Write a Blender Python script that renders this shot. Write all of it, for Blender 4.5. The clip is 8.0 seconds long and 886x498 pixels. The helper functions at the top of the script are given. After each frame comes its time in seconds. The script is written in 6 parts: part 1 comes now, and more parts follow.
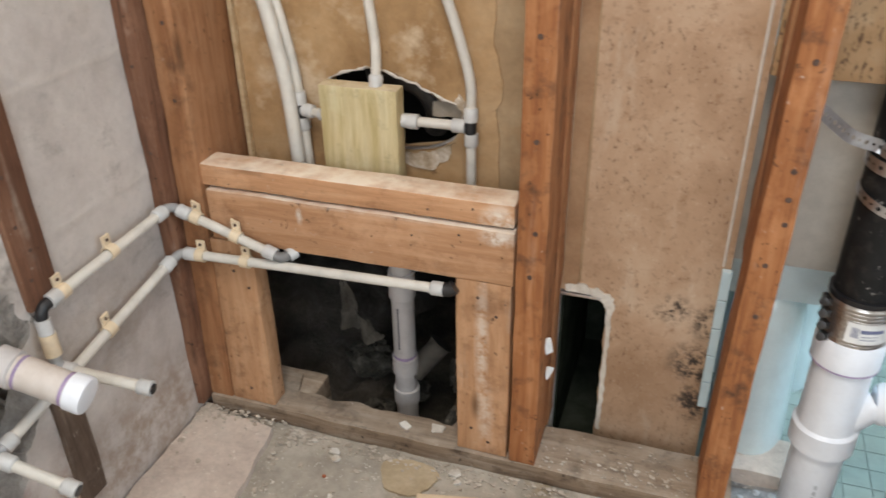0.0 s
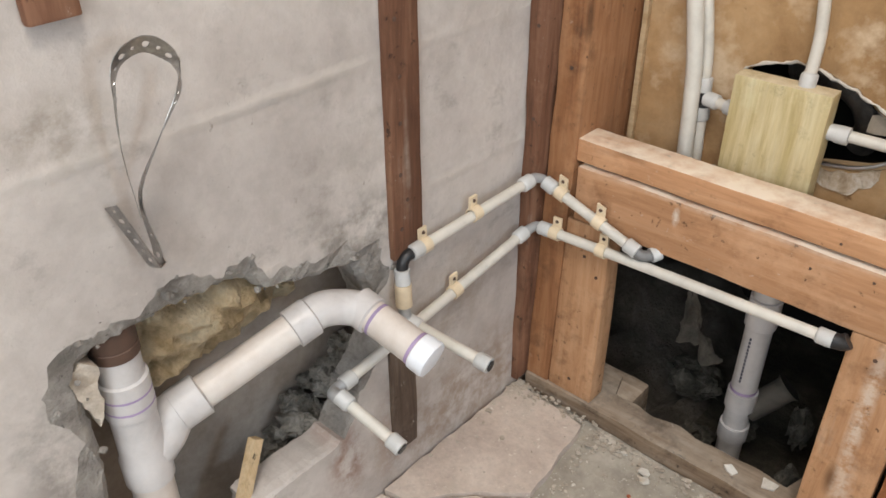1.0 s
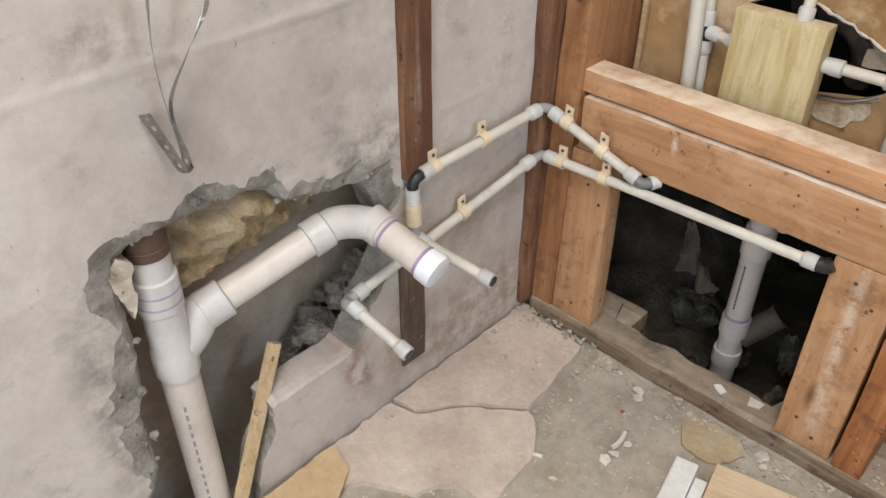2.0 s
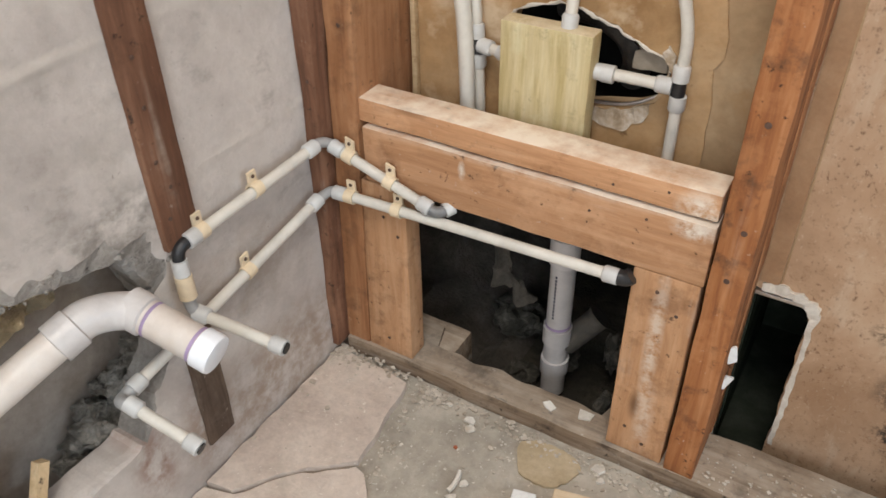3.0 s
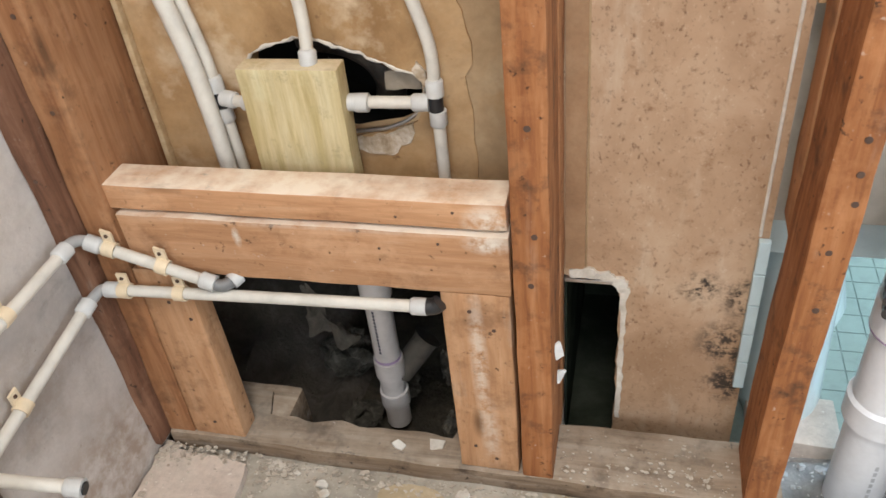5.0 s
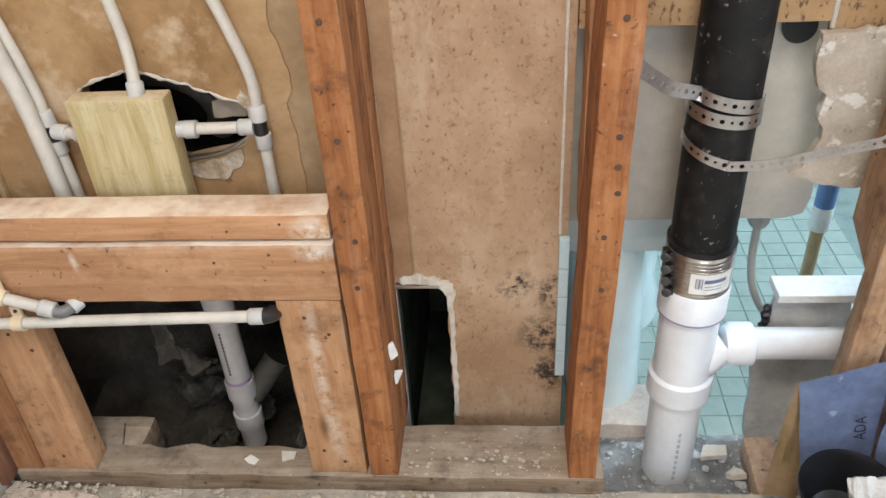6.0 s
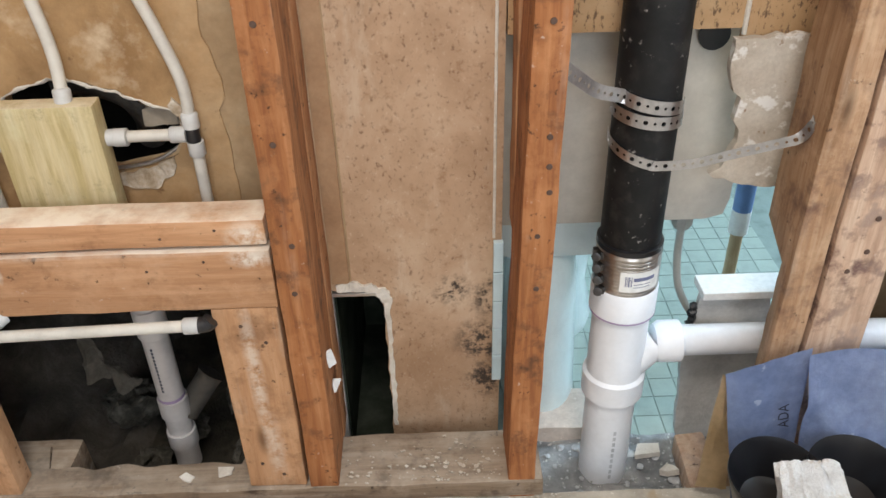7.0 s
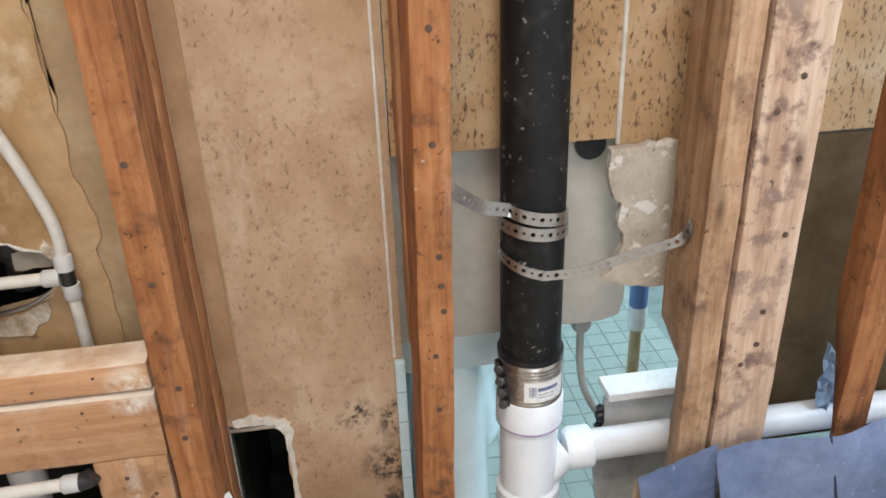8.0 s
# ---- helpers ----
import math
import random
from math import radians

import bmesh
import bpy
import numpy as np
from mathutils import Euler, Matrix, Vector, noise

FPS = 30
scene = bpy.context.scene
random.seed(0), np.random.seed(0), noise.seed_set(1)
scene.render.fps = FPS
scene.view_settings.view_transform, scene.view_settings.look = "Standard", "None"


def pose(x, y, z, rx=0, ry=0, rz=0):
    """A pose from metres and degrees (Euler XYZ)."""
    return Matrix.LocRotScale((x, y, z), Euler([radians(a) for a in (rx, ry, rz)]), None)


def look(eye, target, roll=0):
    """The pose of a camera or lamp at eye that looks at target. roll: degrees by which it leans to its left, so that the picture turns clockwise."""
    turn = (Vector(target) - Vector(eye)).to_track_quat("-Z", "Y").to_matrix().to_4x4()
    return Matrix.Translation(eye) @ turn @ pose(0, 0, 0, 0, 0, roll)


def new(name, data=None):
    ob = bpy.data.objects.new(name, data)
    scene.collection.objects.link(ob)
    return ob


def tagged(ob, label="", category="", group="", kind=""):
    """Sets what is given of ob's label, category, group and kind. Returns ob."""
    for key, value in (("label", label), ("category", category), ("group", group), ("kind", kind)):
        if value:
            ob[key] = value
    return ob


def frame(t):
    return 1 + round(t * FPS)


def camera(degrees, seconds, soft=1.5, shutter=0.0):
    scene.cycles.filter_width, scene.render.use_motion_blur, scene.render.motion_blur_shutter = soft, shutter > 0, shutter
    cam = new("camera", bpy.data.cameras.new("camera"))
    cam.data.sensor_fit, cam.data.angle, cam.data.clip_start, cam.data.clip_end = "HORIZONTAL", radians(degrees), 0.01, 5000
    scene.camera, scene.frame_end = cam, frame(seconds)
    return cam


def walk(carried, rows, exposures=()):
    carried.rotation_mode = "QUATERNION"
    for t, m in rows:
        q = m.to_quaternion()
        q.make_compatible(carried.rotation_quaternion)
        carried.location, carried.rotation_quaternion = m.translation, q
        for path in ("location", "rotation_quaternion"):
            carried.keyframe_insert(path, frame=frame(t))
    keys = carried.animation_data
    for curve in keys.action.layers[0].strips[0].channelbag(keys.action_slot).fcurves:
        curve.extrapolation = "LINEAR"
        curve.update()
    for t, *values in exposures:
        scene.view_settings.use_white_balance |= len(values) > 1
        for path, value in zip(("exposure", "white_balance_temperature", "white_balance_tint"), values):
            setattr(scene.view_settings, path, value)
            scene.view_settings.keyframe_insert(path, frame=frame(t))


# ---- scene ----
cam = camera(57.7, 8.0, shutter=0.12)
PATH = [
    (0, (0.784, -0.994, 1.024), (0.227, 0.639, 0.013), -1.0),
    (0.5, (0.632, -0.937, 1.016), (-0.29, 0.517, -0.002), 0.2),
    (1, (0.618, -0.947, 1.003), (-0.512, 0.302, -0.075), -0.3),
    (1.2, (0.62, -0.965, 0.991), (-0.516, 0.251, -0.12), -0.4),
    (2.3, (0.696, -0.994, 1.019), (-0.384, 0.18, -0.19), 1.1),
    (2.5, (0.688, -0.955, 1.022), (-0.335, 0.256, -0.198), 1.6),
    (3, (0.675, -0.831, 1.018), (-0.148, 0.531, -0.194), -0.9),
    (3.5, (0.648, -0.797, 0.998), (-0.075, 0.613, -0.221), -3.2),
    (4, (0.685, -0.847, 1.011), (-0.034, 0.552, -0.225), -5.2),
    (4.5, (0.696, -0.778, 1.023), (0.059, 0.668, -0.202), -6.7),
    (5, (0.694, -0.724, 1.022), (0.239, 0.784, -0.211), -6.8),
    (5.2, (0.713, -0.73, 1.019), (0.342, 0.796, -0.22), -5.7),
    (6.3, (0.781, -0.854, 1.032), (0.672, 0.794, -0.096), -3.1),
    (6.5, (0.779, -0.86, 1.029), (0.702, 0.792, -0.095), -2.4),
    (7, (0.768, -0.854, 1.011), (0.784, 0.813, -0.094), -1.6),
    (7.5, (0.773, -0.827, 1.011), (0.893, 0.861, -0.055), -1.4),
    (8, (0.793, -0.826, 1.026), (1.043, 0.943, 0.128), -2.1),
]
walk(cam, [(t, look(eye, target, roll)) for t, eye, target, roll in PATH],
     exposures=((0, -0.22), (1, -0.1), (2.5, -0.1), (3.5, -0.12), (4.0, 0.04), (4.5, 0.04), (5.0, 0.04), (6.5, -0.04), (8, -0.1)))

# ---- world and light ----
world = bpy.data.worlds.new("world")
scene.world = world
world.use_nodes = True
wn = world.node_tree.nodes
sky = wn.new("ShaderNodeTexSky")
sky.sky_type, sky.sun_disc = "NISHITA", False
sky.sun_elevation, sky.sun_rotation = radians(40), radians(120)
world.node_tree.links.new(sky.outputs[0], wn["Background"].inputs[0])
wn["Background"].inputs[1].default_value = 0.1
scene.view_settings.exposure = 0.0


def area_lamp(name, eye, target, w, h, power, colour):
    """A window's or ceiling lamp's light."""
    d = bpy.data.lights.new(name, "AREA")
    d.shape, d.size, d.size_y, d.energy, d.color = "RECTANGLE", w, h, power, colour
    ob = new(name, d)
    ob.matrix_world = look(eye, target)
    return ob


area_lamp("window_light", (1.1, -2.48, 1.5), (0.6, -0.2, 0.4), 1.1, 1.0, 27, (0.86, 0.93, 1.0))
area_lamp("side_window_light", (2.38, -0.55, 1.15), (1.0, 0.0, 0.1), 0.5, 0.6, 13, (0.6, 0.8, 1.0))
area_lamp("ceiling_light", (0.75, -1.05, 2.33), (0.75, -1.05, 0), 0.6, 0.6, 30, (1.0, 0.93, 0.845))
area_lamp("toilet_room_window_light", (2.36, 0.85, 1.25), (1.1, 0.6, 0.2), 0.8, 0.9, 46, (0.62, 0.83, 1.0))

# ---- materials ----


def nodes_of(m):
    m.use_nodes = True
    t = m.node_tree
    return t, t.nodes["Principled BSDF"]


def ramp(t, fac, stops):
    r = t.nodes.new("ShaderNodeValToRGB")
    e = r.color_ramp.elements
    while len(e) < len(stops):
        e.new(0.5)
    for k, (p, c) in enumerate(stops):
        e[k].position, e[k].color = p, (*c, 1)
    t.links.new(fac, r.inputs[0])
    return r.outputs[0]


def coords(t, stretch=(1, 1, 1), random_shift=False):
    c = t.nodes.new("ShaderNodeTexCoord")
    m = t.nodes.new("ShaderNodeMapping")
    m.inputs["Scale"].default_value = stretch
    t.links.new(c.outputs["Object"], m.inputs[0])
    if random_shift:
        o = t.nodes.new("ShaderNodeObjectInfo")
        k = t.nodes.new("ShaderNodeMath")
        k.operation = "MULTIPLY"
        k.inputs[1].default_value = 37.0
        t.links.new(o.outputs["Random"], k.inputs[0])
        t.links.new(k.outputs[0], m.inputs["Location"])
    return m.outputs[0]


def noise_of(t, vec, scale, detail=6, rough=0.6, distort=0.0):
    n = t.nodes.new("ShaderNodeTexNoise")
    n.inputs["Scale"].default_value, n.inputs["Detail"].default_value = scale, detail
    n.inputs["Roughness"].default_value, n.inputs["Distortion"].default_value = rough, distort
    t.links.new(vec, n.inputs["Vector"])
    return n.outputs["Fac"]


def mixed(t, fac, a, b, mode="MIX"):
    m = t.nodes.new("ShaderNodeMix")
    m.data_type, m.blend_type = "RGBA", mode
    for sock, v in ((m.inputs[0], fac), (m.inputs[6], a), (m.inputs[7], b)):
        if isinstance(v, bpy.types.NodeSocket):
            t.links.new(v, sock)
        elif isinstance(v, float):
            sock.default_value = v
        else:
            sock.default_value = (*v, 1)
    return m.outputs[2]


def bump_to(t, p, height, strength, distance):
    b = t.nodes.new("ShaderNodeBump")
    b.inputs["Strength"].default_value, b.inputs["Distance"].default_value = strength, distance
    t.links.new(height, b.inputs["Height"])
    t.links.new(b.outputs[0], p.inputs["Normal"])


def mask_of(t, vec, scale, lo, hi, detail=5, rough=0.65):
    """A patchy mask, 0 to 1, that rises between lo and hi."""
    return ramp(t, noise_of(t, vec, scale, detail, rough), [(lo, (0, 0, 0)), (hi, (1, 1, 1))])


def wood(name, dark, mid, pale, axis="z", stain=(0.05, 0.03, 0.02), stained=0.35, dust=0.25, rough=0.75, top=0.0, scuff=0.3, blot=(14, 0.56, 0.74), bands=(), dents=0.75):
    """Sawn lumber: streaked grain along one axis, knots and dark stains, plaster dust."""
    m = bpy.data.materials.new(name)
    t, p = nodes_of(m)
    stretch = {"x": (2.2, 26, 26), "y": (26, 2.2, 26), "z": (26, 26, 2.2)}[axis]
    v = coords(t, stretch, True)
    plain = coords(t, (1, 1, 1), True)
    grain = noise_of(t, v, 2.2, 8, 0.62, 0.6)
    fine = noise_of(t, v, 9.0, 4, 0.7)
    col = ramp(t, grain, [(0.28, dark), (0.5, mid), (0.72, pale)])
    col = mixed(t, 0.35, col, ramp(t, fine, [(0.3, (0.55, 0.5, 0.45)), (0.65, (1, 1, 1))]), "MULTIPLY")
    col = mixed(t, mixed(t, stained, (0, 0, 0), mask_of(t, plain, *blot)), col, stain)
    big = mask_of(t, plain, 5, 0.45, 0.75)
    col = mixed(t, mixed(t, 0.3, (0, 0, 0), big), col, dark)
    col = mixed(t, mixed(t, 0.45, (0, 0, 0), mask_of(t, plain, 31, 0.56, 0.66, 6, 0.75)), col, tuple(q * 0.55 for q in mid))
    col = mixed(t, mixed(t, 0.3, (0, 0, 0), mask_of(t, plain, 12, 0.53, 0.62, 7, 0.7)), col, tuple(min(0.8, q * 1.12) for q in pale))
    dent = mask_of(t, plain, 62, 0.645, 0.70, 4)
    col = mixed(t, mixed(t, dents, (0, 0, 0), dent), col, tuple(q * 0.35 for q in stain))
    chips = mask_of(t, plain, 75, 0.67, 0.72, 5)
    small = mask_of(t, coords(t, (1, 1, 1)), 170, 0.71, 0.76, 3)
    col = mixed(t, mixed(t, dust * 0.9, (0, 0, 0), small), col, (0.76, 0.7, 0.62))
    col = mixed(t, mixed(t, dust, (0, 0, 0), chips), col, (0.72, 0.66, 0.58))
    streak = mask_of(t, coords(t, tuple(q * 0.8 for q in stretch), True), 1.6, 0.6, 0.75, 4, 0.55)
    both = mixed(t, 1.0, streak, mask_of(t, plain, 9, 0.45, 0.65), "MULTIPLY")
    col = mixed(t, mixed(t, scuff, (0, 0, 0), both), col, (0.70, 0.62, 0.52))
    knots = t.nodes.new("ShaderNodeTexVoronoi")
    knots.inputs["Scale"].default_value = 1.0
    t.links.new(coords(t, {"x": (3.2, 11, 11), "y": (11, 3.2, 11), "z": (11, 11, 3.2)}[axis], True), knots.inputs["Vector"])
    kn = ramp(t, knots.outputs["Distance"], [(0.03, (1, 1, 1)), (0.12, (0, 0, 0))])
    col = mixed(t, mixed(t, 0.75, (0, 0, 0), kn), col, tuple(q * 0.3 for q in dark))
    if top:
        g = t.nodes.new("ShaderNodeNewGeometry")
        s_ = t.nodes.new("ShaderNodeSeparateXYZ")
        t.links.new(g.outputs["Normal"], s_.inputs[0])
        k_ = t.nodes.new("ShaderNodeMapRange")
        k_.inputs[1].default_value, k_.inputs[2].default_value, k_.inputs[4].default_value = 0.5, 0.95, top
        t.links.new(s_.outputs[2], k_.inputs[0])
        settled = mixed(t, 1.0, k_.outputs[0], mask_of(t, plain, 16, 0.25, 0.6), "MULTIPLY")
        col = mixed(t, settled, col, (0.83, 0.72, 0.59))
    for (c_, r_, amount) in bands:
        off = t.nodes.new("ShaderNodeVectorMath"); off.operation = "SUBTRACT"; off.inputs[1].default_value = (c_[0], 0, c_[1])
        t.links.new(coords(t), off.inputs[0])
        sc = t.nodes.new("ShaderNodeVectorMath"); sc.operation = "MULTIPLY"; sc.inputs[1].default_value = (1 / r_[0], 0, 1 / r_[1])
        t.links.new(off.outputs[0], sc.inputs[0])
        ln = t.nodes.new("ShaderNodeVectorMath"); ln.operation = "LENGTH"; t.links.new(sc.outputs[0], ln.inputs[0])
        fall = t.nodes.new("ShaderNodeMapRange")
        fall.inputs[1].default_value, fall.inputs[2].default_value, fall.inputs[3].default_value, fall.inputs[4].default_value = 0.25, 1.0, amount, 0.0
        t.links.new(ln.outputs["Value"], fall.inputs[0])
        col = mixed(t, mixed(t, 1.0, fall.outputs[0], mask_of(t, coords(t), 48, 0.38, 0.56, 6, 0.75), "MULTIPLY"), col, (0.78, 0.7, 0.6))
    o = t.nodes.new("ShaderNodeObjectInfo")
    h = t.nodes.new("ShaderNodeHueSaturation")
    k = t.nodes.new("ShaderNodeMapRange")
    k.inputs[3].default_value, k.inputs[4].default_value = 0.86, 1.12
    t.links.new(o.outputs["Random"], k.inputs[0])
    t.links.new(k.outputs[0], h.inputs["Value"])
    t.links.new(col, h.inputs["Color"])
    t.links.new(h.outputs[0], p.inputs["Base Color"])
    p.inputs["Roughness"].default_value = rough
    p.inputs["Specular IOR Level"].default_value = 0.3
    bump_to(t, p, mixed(t, 0.4, grain, fine), 0.35, 0.0025)
    return m


def surface(name, a, b, c, scale, rough, bump=0.3, depth=0.002, spots=None, spot_scale=90, spot_lo=0.66, spot_hi=0.72, patch=None, patch_scale=5, patch_lo=0.5, patch_hi=0.7, metal=0.0, shift=False, spec=0.4, fine=0.3):
    """Mottled surface at two scales, with optional specks and patches."""
    m = bpy.data.materials.new(name)
    t, p = nodes_of(m)
    v = coords(t, (1, 1, 1), shift)
    n1, n2 = noise_of(t, v, scale, 8, 0.65, 0.3), noise_of(t, v, scale * 9, 5, 0.7)
    col = ramp(t, n1, [(0.3, a), (0.5, b), (0.7, c)])
    col = mixed(t, fine, col, ramp(t, n2, [(0.35, (0.6, 0.6, 0.6)), (0.6, (1, 1, 1))]), "MULTIPLY")
    if patch:
        col = mixed(t, mask_of(t, v, patch_scale, patch_lo, patch_hi), col, patch)
    if spots:
        col = mixed(t, mask_of(t, v, spot_scale, spot_lo, spot_hi, 3), col, spots)
    t.links.new(col, p.inputs["Base Color"])
    p.inputs["Roughness"].default_value, p.inputs["Metallic"].default_value = rough, metal
    p.inputs["Specular IOR Level"].default_value = spec
    if bump:
        bump_to(t, p, mixed(t, 0.5, n1, n2), bump, depth)
    return m


def concrete_wall_material():
    """Grey cast concrete with board-form ridges, pits and smears of plaster."""
    m = bpy.data.materials.new("concrete_cast")
    t, p = nodes_of(m)
    v = coords(t)
    n1, n2, n3 = noise_of(t, v, 4, 8, 0.6, 0.4), noise_of(t, v, 35, 6, 0.7), noise_of(t, v, 140, 3, 0.6)
    col = ramp(t, n1, [(0.3, (0.43, 0.405, 0.39)), (0.5, (0.56, 0.535, 0.52)), (0.72, (0.65, 0.63, 0.61))])
    col = mixed(t, 0.25, col, ramp(t, n2, [(0.35, (0.55, 0.53, 0.5)), (0.6, (1, 1, 1))]), "MULTIPLY")
    col = mixed(t, mixed(t, 0.5, (0, 0, 0), mask_of(t, v, 90, 0.68, 0.76, 4)), col, (0.15, 0.135, 0.12))
    col = mixed(t, mixed(t, 0.45, (0, 0, 0), mask_of(t, v, 7, 0.58, 0.75)), col, (0.27, 0.25, 0.22))
    sep = t.nodes.new("ShaderNodeSeparateXYZ")
    wob = coords(t, (1, 5, 1))
    t.links.new(v, sep.inputs[0])
    wn_ = noise_of(t, wob, 2.0, 4, 0.6)
    ridge = None
    for z0, w in ((0.687, 0.007), (0.485, 0.007), (0.90, 0.006), (0.235, 0.004)):
        a = t.nodes.new("ShaderNodeMath"); a.operation = "SUBTRACT"; a.inputs[1].default_value = z0 - 0.005
        t.links.new(sep.outputs[2], a.inputs[0])
        b = t.nodes.new("ShaderNodeMath"); b.operation = "MULTIPLY_ADD"; b.inputs[1].default_value = -0.01
        t.links.new(wn_, b.inputs[0]); t.links.new(a.outputs[0], b.inputs[2])
        c = t.nodes.new("ShaderNodeMath"); c.operation = "ABSOLUTE"; t.links.new(b.outputs[0], c.inputs[0])
        d = t.nodes.new("ShaderNodeMapRange"); d.interpolation_type = "SMOOTHSTEP"
        d.inputs[1].default_value, d.inputs[2].default_value, d.inputs[3].default_value, d.inputs[4].default_value = 0.0, w * 1.7, 1.0, 0.0
        t.links.new(c.outputs[0], d.inputs[0])
        if ridge is None:
            ridge = d.outputs[0]
        else:
            e = t.nodes.new("ShaderNodeMath"); e.operation = "MAXIMUM"
            t.links.new(ridge, e.inputs[0]); t.links.new(d.outputs[0], e.inputs[1])
            ridge = e.outputs[0]
    fade = t.nodes.new("ShaderNodeMath"); fade.operation = "MULTIPLY"
    t.links.new(ridge, fade.inputs[0])
    t.links.new(mask_of(t, coords(t, (1, 1, 1)), 6, 0.35, 0.6), fade.inputs[1])
    col = mixed(t, mixed(t, 0.35, (0, 0, 0), fade.outputs[0]), col, (0.62, 0.6, 0.56))
    col = mixed(t, mixed(t, 0.55, (0, 0, 0), mask_of(t, coords(t, (1, 1, 1.4)), 13, 0.56, 0.72, 7, 0.7)), col, (0.23, 0.215, 0.195))
    col = mixed(t, mixed(t, 0.5, (0, 0, 0), mask_of(t, coords(t, (1, 0.5, 1.2)), 9, 0.58, 0.7, 6, 0.6)), col, (0.58, 0.56, 0.53))
    for (y0, z0, ry, rz, tint, amount) in ((-0.425, 0.10, 0.045, 0.09, (0.22, 0.11, 0.07), 0.75), (-0.33, 0.10, 0.05, 0.11, (0.24, 0.14, 0.09), 0.5), (-0.15, 0.05, 0.3, 0.14, (0.3, 0.225, 0.165), 0.75), (-0.2, 0.28, 0.2, 0.12, (0.34, 0.28, 0.225), 0.5), (-0.38, 0.47, 0.12, 0.07, (0.16, 0.15, 0.135), 0.7), (-0.79, 0.3, 0.05, 0.25, (0.15, 0.14, 0.125), 0.6), (-0.7, 0.72, 0.07, 0.05, (0.24, 0.2, 0.15), 0.5)):
        off = t.nodes.new("ShaderNodeVectorMath"); off.operation = "SUBTRACT"; off.inputs[1].default_value = (0, y0, z0)
        t.links.new(v, off.inputs[0])
        sc = t.nodes.new("ShaderNodeVectorMath"); sc.operation = "MULTIPLY"; sc.inputs[1].default_value = (0, 1 / ry, 1 / rz)
        t.links.new(off.outputs[0], sc.inputs[0])
        ln = t.nodes.new("ShaderNodeVectorMath"); ln.operation = "LENGTH"; t.links.new(sc.outputs[0], ln.inputs[0])
        fall = t.nodes.new("ShaderNodeMapRange")
        fall.inputs[1].default_value, fall.inputs[2].default_value, fall.inputs[3].default_value, fall.inputs[4].default_value = 0.35, 1.0, amount, 0.0
        t.links.new(ln.outputs["Value"], fall.inputs[0])
        col = mixed(t, mixed(t, 1.0, fall.outputs[0], mask_of(t, v, 24, 0.38, 0.6, 6, 0.7), "MULTIPLY"), col, tint)
    col = mixed(t, mixed(t, 0.7, (0, 0, 0), mask_of(t, coords(t, (1, 1.4, 1.0)), 70, 0.665, 0.74, 5)), col, (0.2, 0.18, 0.155))
    col = mixed(t, mixed(t, 0.3, (0, 0, 0), mask_of(t, v, 120, 0.68, 0.76, 4)), col, (0.66, 0.63, 0.59))
    col = mixed(t, 1.0, col, (1.0, 0.95, 0.905), "MULTIPLY")
    t.links.new(col, p.inputs["Base Color"])
    p.inputs["Roughness"].default_value, p.inputs["Specular IOR Level"].default_value = 0.85, 0.25
    h = t.nodes.new("ShaderNodeMath"); h.operation = "MULTIPLY_ADD"; h.inputs[1].default_value = 0.5
    t.links.new(fade.outputs[0], h.inputs[0])
    t.links.new(mixed(t, 0.35, n2, n1), h.inputs[2])
    bump_to(t, p, h.outputs[0], 0.6, 0.005)
    return m


def plain(name, colour, rough=0.4, metal=0.0, spec=0.5, vary=0.12, scale=25, bump=0.05):
    d = tuple(c * (1 - vary * 2) for c in colour)
    e = tuple(min(1, c * (1 + vary)) for c in colour)
    return surface(name, d, colour, e, scale, rough, bump, 0.001, metal=metal, spec=spec, shift=True, fine=0.07)


STUD_Z = wood("stud_wood", (0.28, 0.12, 0.052), (0.41, 0.195, 0.09), (0.52, 0.28, 0.145), "z", stained=0.6)
STUD_RED = wood("stud_wood_red", (0.19, 0.062, 0.022), (0.36, 0.142, 0.052), (0.49, 0.225, 0.098), "z", stained=0.85, dust=0.35, scuff=0.3, blot=(20, 0.54, 0.7))
HEAD_X = wood("header_wood", (0.43, 0.215, 0.105), (0.56, 0.305, 0.16), (0.65, 0.39, 0.23), "x", stain=(0.22, 0.1, 0.045), stained=0.7, dust=0.35, top=0.97, scuff=0.25, blot=(17, 0.54, 0.72), bands=(((0.205, 0.428), (0.007, 0.018), 0.95), ((0.535, 0.468), (0.04, 0.03), 0.9), ((0.53, 0.44), (0.035, 0.018), 0.9), ((0.3, 0.450), (0.3, 0.005), 0.3)))
CRIP_Z = wood("cripple_wood", (0.42, 0.215, 0.105), (0.55, 0.305, 0.16), (0.65, 0.4, 0.235), "z", stain=(0.17, 0.075, 0.035), stained=0.65, scuff=0.5, blot=(18, 0.54, 0.7), bands=(((0.507, 0.24), (0.014, 0.16), 0.6), ((0.515, 0.09), (0.018, 0.09), 0.45)))
PLATE_X = wood("plate_wood", (0.13, 0.085, 0.054), (0.285, 0.205, 0.14), (0.41, 0.335, 0.26), "x", stained=0.8, dust=0.5, top=0.25, scuff=0.6, blot=(20, 0.52, 0.68))
OLD_Z = wood("weathered_wood", (0.24, 0.125, 0.06), (0.45, 0.265, 0.15), (0.6, 0.41, 0.26), "z", stain=(0.12, 0.06, 0.045), stained=0.8, scuff=0.35, blot=(16, 0.54, 0.7))
